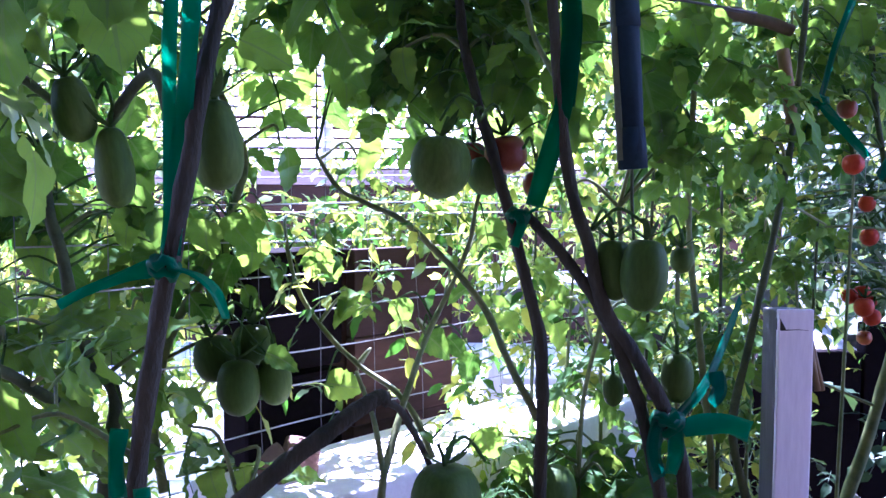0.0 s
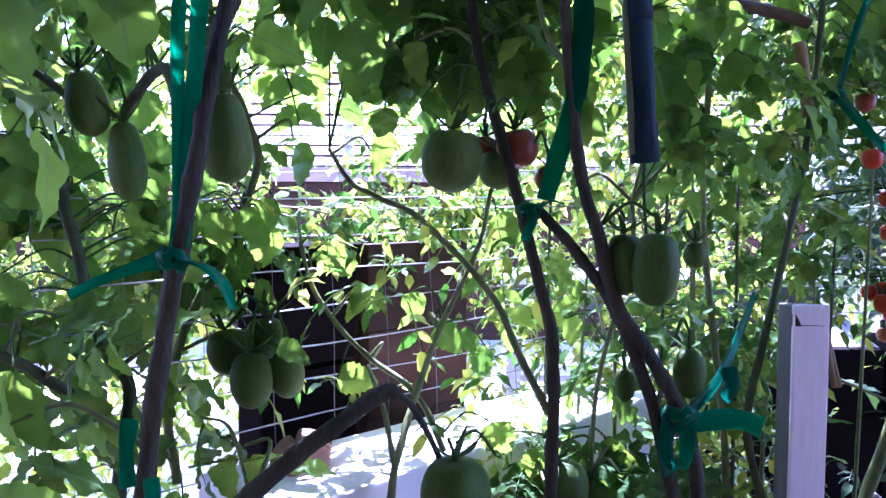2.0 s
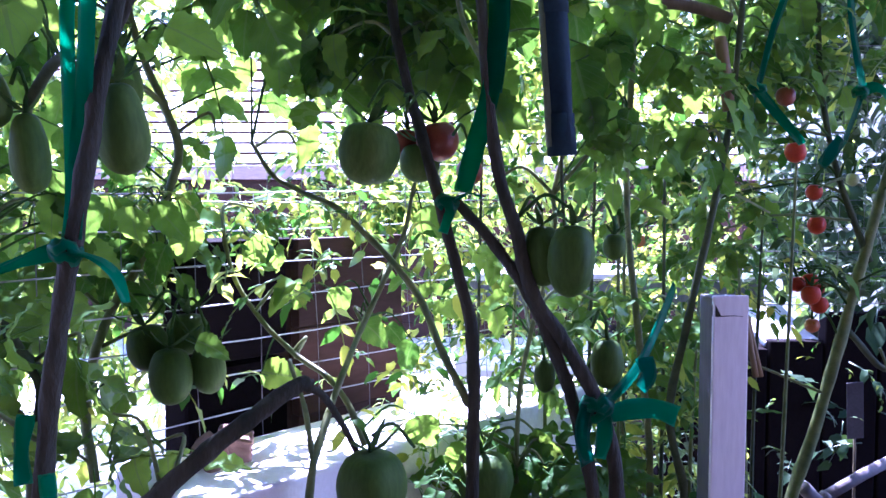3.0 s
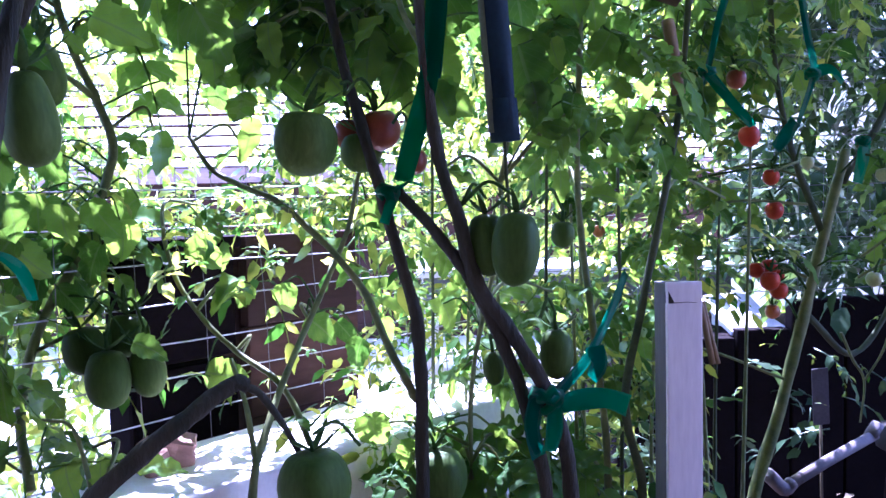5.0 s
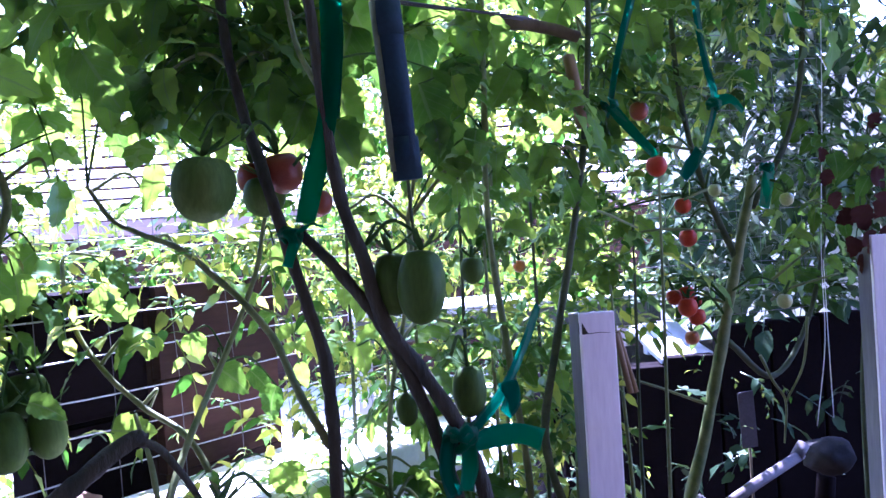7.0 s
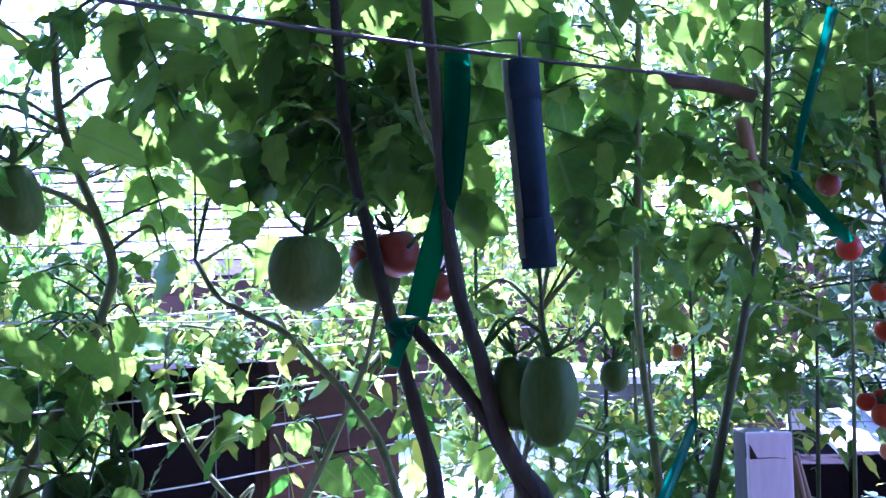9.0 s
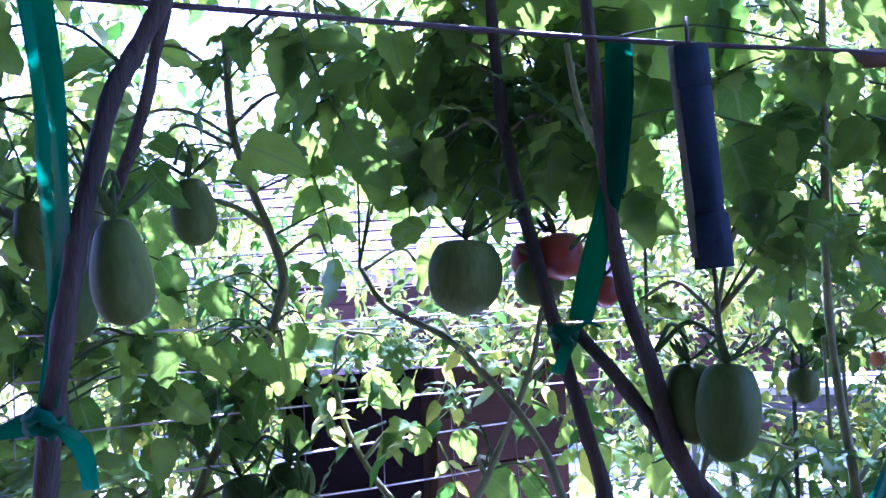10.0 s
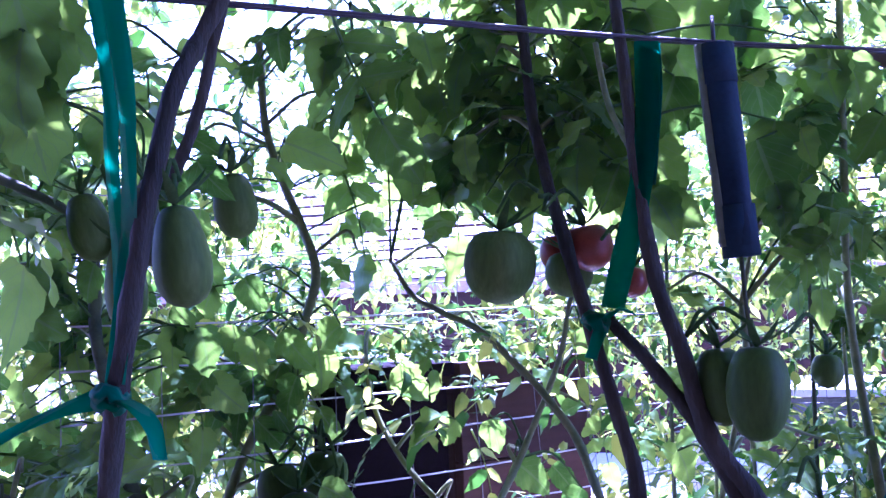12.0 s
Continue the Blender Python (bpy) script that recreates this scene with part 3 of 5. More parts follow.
    if hang is not None:
        a = Vector(c) + Vector((0, 0, h * 0.5 + 0.012))
        b = Vector(hang)
        part("fruit_stalk", tube(bmesh.new(), spline([a, (a + b) / 2 + Vector((0, 0, 0.02)), b], 5), 0.0017, 0.0022, 6, 0.2, seed, plant.location), M_CALYX, plant)
    return fruit


def ribbon(owner, pts, w, name="strip", twist=(0.0, 0.0), normal=(0, -1, 0), material=None, taper=1.0):
    """A strip of soft tape along a line; twist turns it from start to end (radians)."""
    line = spline(pts, 7)
    bm = bmesh.new()
    prev = None
    n = len(line)
    for i, c in enumerate(line):
        s = i / (n - 1)
        d = (line[min(i + 1, n - 1)] - line[max(i - 1, 0)]).normalized()
        side = d.cross(Vector(normal)).normalized()
        oth = side.cross(d)
        a = twist[0] + (twist[1] - twist[0]) * s
        sd = side * math.cos(a) + oth * math.sin(a)
        ww = w / 2 * (1 + (taper - 1) * s) * (1 + 0.06 * math.sin(9 * s + w * 900))
        c = c - owner.location
        row = [bm.verts.new(c + sd * ww * q + oth * (0.0018 * math.sin(5 * s + 2 * q))) for q in (-1, -0.35, 0.35, 1)]
        if prev:
            for k in range(3):
                bm.faces.new((prev[k], prev[k + 1], row[k + 1], row[k]))
        prev = row
    bmesh.ops.solidify(bm, geom=bm.faces[:], thickness=0.0003)
    return part(name, bm, material or M_RIBBON, owner)


def knot(owner, c, r, seed=0):
    """A pulled-tight knot: a few turns of tape round each other."""
    rnd = random.Random(seed)
    bm = bmesh.new()
    for k in range(3):
        ax = Vector((rnd.gauss(0, 0.4), rnd.gauss(0, 0.4), 1)).normalized()
        s = ax.orthogonal().normalized()
        o = ax.cross(s)
        ring = [Vector(c) + ax * (r * rnd.uniform(-0.5, 0.5)) + (s * math.cos(a) + o * math.sin(a)) * r for a in [2 * math.pi * j / 12 for j in range(13)]]
        tube(bm, ring, r * 0.42, r * 0.42, 6, 0.2, k, owner.location)
    return part("knot", bm, M_RIBBON, owner)


# -- the plant with the long pear-shaped fruit --
rl = random.Random(21)
left = thing("tomato_plant", (-0.28, 0.75, 0.4), "tall tomato plant with green pear-shaped tomatoes, tied with green tape", "tomato plant", "tomato plants in the bed")
LL = []
_, a = stem_part(left, [(-0.273, 0.740, 0.874), (-0.257, 0.720, 0.945), (-0.235, 0.700, 1.057), (-0.211, 0.685, 1.158), (-0.195, 0.682, 1.230), (-0.188, 0.685, 1.277), (-0.171, 0.695, 1.362), (-0.160, 0.715, 1.408), (-0.142, 0.725, 1.453), (-0.124, 0.740, 1.514)], 0.0088, 0.006, M_BARK, seed=1, label="dark woody main stem")
LL.append(a)
_, a = stem_part(left, [(-0.220, 0.760, 1.303), (-0.198, 0.750, 1.333), (-0.180, 0.745, 1.368), (-0.167, 0.745, 1.417), (-0.155, 0.745, 1.461), (-0.145, 0.750, 1.512)], 0.005, 0.0045, M_BARK, seed=9)
LL.append(a)
_, a = stem_part(left, [(-0.396, 1.000, 0.782), (-0.389, 0.980, 0.871), (-0.363, 0.950, 0.975), (-0.382, 0.930, 1.027), (-0.396, 0.920, 1.079), (-0.405, 0.920, 1.134), (-0.425, 0.930, 1.189), (-0.442, 0.950, 1.264)], 0.0085, 0.006, M_STEM, seed=2)
LL.append(a)
_, a = stem_part(left, [(-0.389, 0.980, 0.871), (-0.378, 0.930, 0.942), (-0.389, 0.900, 0.971), (-0.409, 0.860, 1.005), (-0.431, 0.820, 1.037), (-0.468, 0.800, 1.051)], 0.0075, 0.005, M_STEM, seed=3)
LL.append(a)
_, a = stem_part(left, [(-0.327, 1.000, 0.851), (-0.352, 1.040, 0.936), (-0.342, 1.080, 1.028), (-0.307, 1.100, 1.099), (-0.283, 1.110, 1.157), (-0.262, 1.110, 1.213), (-0.254, 1.110, 1.253), (-0.272, 1.110, 1.308), (-0.295, 1.110, 1.362), (-0.312, 1.100, 1.432), (-0.319, 1.100, 1.545)], 0.0065, 0.005, M_SHOOT, seed=4)
LL.append(a)
_, a = stem_part(left, [(-0.275, 1.110, 1.310), (-0.291, 1.080, 1.329), (-0.301, 1.030, 1.337)], 0.004, 0.003, M_SHOOT, seed=5)
_, a = stem_part(left, [(-0.224, 0.745, 1.245), (-0.259, 0.790, 1.315), (-0.306, 0.830, 1.291), (-0.329, 0.860, 1.275)], 0.006, 0.005, M_STEM, seed=6)
LL.append(a)
_, a = stem_part(left, [(-0.433, 0.770, 1.343), (-0.417, 0.810, 1.328), (-0.399, 0.840, 1.313), (-0.383, 0.870, 1.293)], 0.0055, 0.004, M_STEM, seed=7)
LL.append(a)
_, a = stem_part(left, [(-0.272, 0.860, 0.810), (-0.238, 0.860, 0.854), (-0.208, 0.860, 0.882), (-0.164, 0.860, 0.922), (-0.106, 0.860, 0.967), (-0.064, 0.870, 0.996), (-0.050, 0.875, 0.994)], 0.0125, 0.0075, M_BARK, seed=8, label="dark arching side stem")
LL.append(a)
_, a = stem_part(left, [(-0.057, 0.872, 0.996), (-0.039, 0.880, 0.983), (-0.021, 0.900, 0.947), (-0.004, 0.920, 0.904)], 0.0042, 0.0032, M_BARK, seed=81)
tomato(left, (-0.352, 0.830, 1.289), 0.048, 0.068, M_GREEN, (0, -14), 0.5, hang=(-0.322, 0.820, 1.318), seed=1)
tomato(left, (-0.313, 0.830, 1.234), 0.046, 0.084, M_GREEN, (0, -8), 0.55, hang=(-0.329, 0.830, 1.297), seed=2)
tomato(left, (-0.183, 0.720, 1.249), 0.056, 0.082, M_GREEN, (0, -10), 0.7, hang=(-0.191, 0.710, 1.295), seed=3)
tomato(left, (-0.264, 0.940, 1.315), 0.052, 0.072, M_GREEN, (0, -12), 0.4, hang=(-0.251, 0.890, 1.352), seed=4)
for k, (p, w, h, tl) in enumerate((((-0.281, 1.060, 1.003), 0.056, 0.062, 10), ((-0.240, 1.090, 1.016), 0.058, 0.056, 0), ((-0.244, 1.030, 0.974), 0.056, 0.074, 3), ((-0.204, 1.050, 0.978), 0.046, 0.066, -10))):
    tomato(left, p, w, h, M_GREEN, (0, tl), 0.15, hang=(-0.241, 1.080, 1.057), seed=5 + k)
clump(left, rl, (-0.366, 0.75, 1.373), 0.05, 0.03, 0.05, 5, 0.85, LL)
clump(left, rl, (-0.406, 1.0, 1.424), 0.03, 0.02, 0.05, 4, 0.8, LL)
clump(left, rl, (-0.361, 1.02, 1.402), 0.03, 0.03, 0.05, 4, 0.8, LL)
clump(left, rl, (-0.502, 1.02, 1.235), 0.04, 0.04, 0.05, 7, 0.9, LL)
clump(left, rl, (-0.504, 1.02, 1.181), 0.04, 0.04, 0.05, 5, 0.9, LL)
clump(left, rl, (-0.412, 1.08, 1.151), 0.05, 0.03, 0.05, 7, 0.8, LL)
clump(left, rl, (-0.246, 1.12, 1.385), 0.05, 0.03, 0.05, 3, 0.9, LL)
clump(left, rl, (-0.164, 1.12, 1.451), 0.04, 0.03, 0.05, 2, 0.9, LL)
clump(left, rl, (-0.278, 1.15, 1.167), 0.05, 0.03, 0.05, 7, 0.9, LL)
clump(left, rl, (-0.291, 1.2, 1.098), 0.06, 0.03, 0.05, 7, 0.85, LL)
clump(left, rl, (-0.338, 1.12, 1.172), 0.03, 0.03, 0.05, 4, 0.8, LL)
clump(left, rl, (-0.198, 1.08, 1.003), 0.01, 0.005, 0.05, 1, 0.7, LL)
clump(left, rl, (-0.375, 0.72, 0.998), 0.03, 0.06, 0.05, 4, 1.1, LL)
clump(left, rl, (-0.444, 0.97, 1.046), 0.04, 0.04, 0.05, 6, 0.8, LL)
clump(left, rl, (-0.267, 0.904, 0.958), 0.03, 0.03, 0.05, 2, 0.7, LL)
clump(left, rl, (-0.223, 0.920, 0.923), 0.04, 0.04, 0.05, 2, 0.8, LL)
clump(left, rl, (-0.419, 0.82, 1.064), 0.03, 0.02, 0.05, 4, 0.8, LL)
clump(left, rl, (-0.360, 0.800, 0.997), 0.04, 0.04, 0.05, 5, 0.8, LL)
clump(left, rl, (-0.58, 0.9, 1.237), 0.07, 0.12, 0.05, 10, 1.0, LL)
clump(left, rl, (-0.515, 0.85, 1.39), 0.08, 0.08, 0.05, 12, 1.0, LL)
clump(left, rl, (-0.545, 0.9, 1.027), 0.08, 0.1, 0.05, 12, 1.0, LL)
clump(left, rl, (-0.198, 1.0, 1.52), 0.1, 0.06, 0.05, 7, 1.0, LL)
clump(left, rl, (-0.40, 1.02, 1.50), 0.08, 0.04, 0.05, 4, 0.9, LL)
clump(left, rl, (-0.298, 0.920, 0.898), 0.05, 0.03, 0.05, 2, 0.8, LL)
clump(left, rl, (-0.4, 1.1, 1.055), 0.05, 0.04, 0.05, 6, 0.8, LL)
clump(left, rl, (-0.216, 1.15, 1.277), 0.02, 0.01, 0.05, 2, 0.7, LL)
for c, n in (((-0.509, 1.000, 1.160), 5), ((-0.364, 1.100, 1.126), 4), ((-0.444, 1.080, 1.096), 4), ((-0.314, 1.150, 1.153), 4), ((-0.528, 0.980, 1.039), 5), ((-0.298, 0.896, 1.025), 4), ((-0.391, 1.040, 1.165), 3)):
    clump(left, rl, c, 0.045, 0.03, 0.04, n, 0.8, LL)

# -- the plant in the middle --
rm = random.Random(22)
mid = thing("tomato_plant", (0.16, 1.0, 0.4), "tall tomato plant with green plum tomatoes and woody forked stems", "tomato plant", "tomato plants in the bed")
ML = []
_, a = stem_part(mid, [(0.120, 1.015, 0.759), (0.122, 1.005, 0.854), (0.123, 0.995, 0.960), (0.119, 0.995, 1.041), (0.102, 0.995, 1.108), (0.084, 0.993, 1.178), (0.063, 1.010, 1.255), (0.042, 1.030, 1.331), (0.026, 1.050, 1.409), (0.020, 1.055, 1.492), (0.009, 1.065, 1.618)], 0.0082, 0.0055, M_BARK, seed=11, label="dark woody forked stem")
ML.append(a)
_, a = stem_part(mid, [(0.270, 0.995, 0.782), (0.260, 0.985, 0.861), (0.233, 0.975, 0.965), (0.200, 0.965, 1.046), (0.174, 0.965, 1.095), (0.139, 0.975, 1.143), (0.099, 0.995, 1.188)], 0.0085, 0.006, M_BARK, seed=12)
ML.append(a)
_, a = stem_part(mid, [(0.299, 1.000, 0.782), (0.286, 0.985, 0.890), (0.258, 0.970, 0.967), (0.223, 0.965, 1.027), (0.186, 0.960, 1.083), (0.169, 0.960, 1.150), (0.148, 0.965, 1.220), (0.137, 0.970, 1.304), (0.131, 0.980, 1.381), (0.123, 0.990, 1.485), (0.114, 1.000, 1.578)], 0.0095, 0.0055, M_BARK, seed=13)
ML.append(a)
_, a = stem_part(mid, [(0.118, 1.000, 0.943), (0.108, 1.000, 0.963), (0.083, 1.020, 1.010), (0.060, 1.045, 1.062), (0.025, 1.060, 1.108), (-0.010, 1.070, 1.143), (-0.049, 1.080, 1.177), (-0.098, 1.100, 1.198), (-0.135, 1.110, 1.220), (-0.162, 1.120, 1.261)], 0.0052, 0.003, M_SHOOT, seed=14)
ML.append(a)
_, a = stem_part(mid, [(-0.075, 0.930, 0.50), (-0.072, 0.932, 0.70), (-0.064, 0.946, 0.857), (-0.055, 0.975, 0.911), (-0.036, 1.035, 0.973), (-0.016, 1.100, 1.025), (0.012, 1.100, 1.084), (0.037, 1.100, 1.143), (0.049, 1.110, 1.202), (0.061, 1.115, 1.238)], 0.0055, 0.0022, M_SHOOT, seed=15)
ML.append(a)
_, a = stem_part(mid, [(-0.006, 1.000, 0.895), (-0.027, 1.020, 0.938), (-0.056, 1.050, 0.966), (-0.104, 1.080, 0.992), (-0.150, 1.100, 1.033), (-0.186, 1.120, 1.082), (-0.202, 1.130, 1.134)], 0.0042, 0.0028, M_SHOOT, seed=16)
ML.append(a)
_, a = stem_part(mid, [(-0.060, 0.955, 0.885), (-0.075, 0.985, 0.945), (-0.100, 1.030, 0.992)], 0.0035, 0.0025, M_SHOOT, seed=17)
_, a = stem_part(mid, [(0.226, 1.080, 1.194), (0.226, 1.080, 1.130), (0.189, 1.100, 0.951), (0.186, 1.120, 0.809)], 0.003, 0.003, M_SHOOT, seed=18)
ML.append(a)
_, a = stem_part(mid, [(0.139, 0.975, 1.330), (0.122, 1.000, 1.365), (0.108, 1.020, 1.402), (0.098, 1.030, 1.464)], 0.004, 0.003, M_SHOOT, seed=19)
ML.append(a)
tomato(mid, (0.001, 0.975, 1.241), 0.07, 0.076, M_GREEN, (0, 4), 0.0, 0.05, hang=(0.042, 0.975, 1.310), seed=31)
tomato(mid, (0.058, 1.050, 1.233), 0.05, 0.05, M_GREEN, (0, 0), 0, 0.03, hang=(0.043, 0.980, 1.305), seed=32)
tomato(mid, (0.080, 1.040, 1.258), 0.052, 0.05, M_RED_SHADE, (0, 10), hang=(0.046, 0.980, 1.292), seed=33, label="ripe orange-red tomato")
tomato(mid, (0.120, 1.070, 1.222), 0.034, 0.034, M_RED_SHADE, (0, -5), hang=(0.098, 1.000, 1.262), seed=42, label="small ripe red tomato")
tomato(mid, (0.041, 1.080, 1.257), 0.035, 0.04, M_RED_SHADE, (0, -5), hang=(0.046, 0.980, 1.292), seed=34, label="ripening red tomato")
tomato(mid, (0.228, 0.945, 1.122), 0.055, 0.086, M_GREEN, (0, -3), 0.1, 0.05, hang=(0.172, 0.965, 1.168), seed=35)
tomato(mid, (0.200, 0.975, 1.125), 0.048, 0.074, M_GREEN, (0, 5), 0.1, 0.03, hang=(0.172, 0.965, 1.168), seed=36)
tomato(mid, (0.278, 0.985, 0.998), 0.04, 0.062, M_GREEN, (0, 2), 0.1, hang=(0.258, 0.975, 1.039), seed=37)
tomato(mid, (0.207, 1.000, 0.980), 0.026, 0.042, M_GREEN, (0, 2), 0.1, hang=(0.199, 0.990, 1.029), seed=38)
tomato(mid, (0.298, 1.050, 1.130), 0.03, 0.034, M_GREEN, (0, 2), 0.1, hang=(0.263, 1.000, 1.168), seed=39)
tomato(mid, (0.010, 0.900, 0.883), 0.075, 0.08, M_GREEN, (0, 2), 0.0, 0.05, hang=(0.054, 0.950, 0.908), seed=40)
tomato(mid, (0.139, 1.080, 0.825), 0.08, 0.085, M_GREEN, (0, 2), 0.0, 0.05, hang=(0.115, 1.020, 0.909), seed=41)
clump(mid, rm, (-0.084, 1.12, 1.378), 0.05, 0.06, 0.05, 12, 0.95, ML)
clump(mid, rm, (0.076, 1.14, 1.381), 0.07, 0.06, 0.05, 14, 0.95, ML)
clump(mid, rm, (-0.033, 1.14, 1.448), 0.06, 0.04, 0.05, 9, 0.9, ML)
clump(mid, rm, (0.125, 1.15, 1.435), 0.04, 0.05, 0.05, 7, 0.9, ML)
clump(mid, rm, (0.155, 1.08, 1.212), 0.02, 0.02, 0.05, 3, 0.6, ML)
clump(mid, rm, (0.263, 1.02, 1.285), 0.025, 0.02, 0.05, 4, 0.7, ML)
clump(mid, rm, (0.32, 1.05, 1.278), 0.02, 0.015, 0.05, 3, 0.65, ML)
clump(mid, rm, (0.179, 1.18, 0.941), 0.05, 0.07, 0.05, 9, 0.75, ML)
clump(mid, rm, (0.086, 1.1, 0.846), 0.05, 0.03, 0.05, 9, 0.8, ML)
clump(mid, rm, (0.224, 1.12, 0.832), 0.06, 0.03, 0.05, 10, 0.8, ML)
clump(mid, rm, (-0.003, 1.18, 1.013), 0.04, 0.04, 0.05, 3, 0.7, ML)
clump(mid, rm, (-0.107, 1.15, 1.06), 0.03, 0.02, 0.05, 4, 0.7, ML)
clump(mid, rm, (-0.108, 1.12, 0.977), 0.03, 0.015, 0.05, 3, 0.7, ML)
clump(mid, rm, (-0.067, 1.2, 1.146), 0.05, 0.04, 0.05, 5, 0.7, ML)
clump(mid, rm, (-0.186, 1.25, 1.173), 0.05, 0.03, 0.05, 8, 0.75, ML)
clump(mid, rm, (-0.114, 1.2, 1.257), 0.04, 0.02, 0.05, 5, 0.7, ML)
clump(mid, rm, (0.309, 1.2, 1.042), 0.05, 0.06, 0.05, 10, 0.7, ML)
clump(mid, rm, (0.049, 1.14, 1.565), 0.12, 0.05, 0.05, 14, 0.9, ML)
clump(mid, rm, (0.061, 1.2, 1.074), 0.04, 0.05, 0.05, 3, 0.7, ML)
clump(mid, rm, (0.113, 1.25, 1.127), 0.03, 0.03, 0.05, 3, 0.6, ML)
clump(mid, rm, (0.187, 1.3, 1.055), 0.03, 0.05, 0.05, 5, 0.6, ML)
clump(mid, rm, (-0.118, 1.1, 1.503), 0.07, 0.05, 0.05, 10, 0.9, ML)
for c, n in (((0.058, 1.140, 0.825), 7), ((0.137, 1.160, 0.858), 7), ((0.219, 1.180, 0.861), 8), ((0.186, 1.120, 0.824), 7), ((0.271, 1.160, 0.835), 6), ((0.013, 1.200, 0.855), 3), ((-0.036, 1.120, 1.463), 7), ((0.043, 1.140, 1.477), 7), ((-0.121, 1.150, 1.501), 5), ((0.090, 1.160, 1.488), 6)):
    clump(mid, rm, c, 0.05, 0.04, 0.04, n, 0.85, ML)

# -- a leafy plant close behind it --
rb = random.Random(25)
behind = thing("tomato_plant", (0.48, 1.2, 0.4), "leafy tomato plant without fruit behind the forked one", "tomato plant", "tomato plants in the bed")
BL = []
_, a = stem_part(behind, [(0.410, 1.120, 0.747), (0.409, 1.120, 0.807), (0.389, 1.120, 0.901), (0.413, 1.130, 1.020), (0.448, 1.150, 1.156), (0.480, 1.180, 1.287), (0.501, 1.200, 1.438), (0.506, 1.200, 1.577)], 0.006, 0.004, M_STEM, seed=20)
BL.append(a)
_, a = stem_part(behind, [(0.371, 1.140, 0.739), (0.367, 1.140, 0.864), (0.354, 1.160, 1.016), (0.341, 1.180, 1.186), (0.346, 1.180, 1.364), (0.352, 1.180, 1.525)], 0.005, 0.004, M_SHOOT, seed=26)
BL.append(a)
clump(behind, rb, (0.352, 1.2, 1.414), 0.05, 0.06, 0.05, 10, 0.85, BL)
clump(behind, rb, (0.426, 1.15, 1.266), 0.03, 0.03, 0.05, 4, 0.65, BL)
clump(behind, rb, (0.402, 1.3, 1.176), 0.08, 0.06, 0.05, 10, 0.6, BL)
clump(behind, rb, (0.508, 1.35, 1.148), 0.06, 0.08, 0.05, 9, 0.6, BL)
clump(behind, rb, (0.274, 1.15, 1.561), 0.12, 0.07, 0.05, 10, 0.85, BL)
clump(behind, rb, (0.431, 1.25, 1.035), 0.05, 0.06, 0.05, 7, 0.6, BL)
clump(behind, rb, (0.409, 1.28, 0.919), 0.05, 0.06, 0.05, 8, 0.6, BL)
clump(behind, rb, (0.505, 1.25, 1.447), 0.07, 0.06, 0.05, 9, 0.8, BL)
clump(behind, rb, (0.431, 1.2, 1.367), 0.05, 0.05, 0.05, 6, 0.75, BL)
clump(behind, rb, (0.176, 1.15, 1.425), 0.05, 0.04, 0.05, 5, 0.8, BL)
clump(behind, rb, (0.297, 1.15, 1.422), 0.06, 0.05, 0.05, 7, 0.8, BL)
clump(behind, rb, (0.285, 1.12, 1.28), 0.02, 0.02, 0.05, 3, 0.7, BL)
clump(behind, rb, (0.343, 1.25, 1.199), 0.05, 0.05, 0.05, 6, 0.6, BL)
clump(behind, rb, (0.585, 1.3, 1.457), 0.05, 0.06, 0.05, 6, 0.8, BL)
clump(behind, rb, (0.606, 1.35, 1.166), 0.04, 0.06, 0.05, 6, 0.6, BL)
clump(behind, rb, (0.334, 1.25, 0.815), 0.05, 0.04, 0.05, 6, 0.6, BL)


# thin upright shoots from the soil
rt = random.Random(61)
for k in range(11):
    x, y = 0.14 + 0.05 * k + rt.uniform(-0.02, 0.02), rt.uniform(1.2, 1.42)
    if abs(x - 0.46) < 0.05:
        y = 1.3
    z1 = rt.uniform(1.0, 1.4)
    pts = [(x + rt.uniform(-0.02, 0.02), y, 0.45), (x, y + rt.uniform(-0.01, 0.02), 0.75), (x + rt.uniform(-0.025, 0.025), y + rt.uniform(-0.02, 0.03), z1)]
    stem_part(behind, pts, 0.0045, 0.002, M_SHOOT if k % 3 else M_STEM, "shoot", 110 + k)


# -- single broad leaves that hang clear of the rest --
def hang_leaf(plant, c, size, lean, seed, lines, stock=None):
    """A broad leaf hanging from a short stalk, its face turned outwards from the bed."""
    rnd = random.Random(seed)
    c = Vector(c)
    ax = Vector((math.sin(radians(lean)), rnd.uniform(-0.25, 0.15), -math.cos(radians(lean)))).normalized()
    nz = Vector((rnd.uniform(-0.35, 0.35), -1.0, rnd.uniform(0.1, 0.7)))
    ay = nz.cross(ax).normalized()
    ob = new("leaf", (stock or SINGLE)[seed % len(SINGLE)])
    ob.parent = plant
    s = size / 0.075
    top = c - ax * size * 0.5
    m = Matrix((ax, ay, ax.cross(ay))).transposed().to_4x4()
    ob.matrix_basis = Matrix.Translation(top - plant.location) @ m @ Matrix.Diagonal((s, s * rnd.uniform(1.05, 1.4), s, 1))
    near = min((p for line in lines for p in line), key=lambda p: (p - top).length)
    if (near - top).length < 0.22:
        part("shoot", tube(bmesh.new(), spline([near, (near + top) / 2 + Vector((0, 0.01, 0.02)), top], 4), 0.0016, 0.001, 5, 0.1, seed, plant.location), M_CALYX, plant)


hang_leaf(left, (-0.341, 0.82, 1.365), 0.055, 20, 200, LL)
hang_leaf(left, (-0.342, 0.72, 1.361), 0.06, -30, 201, LL)
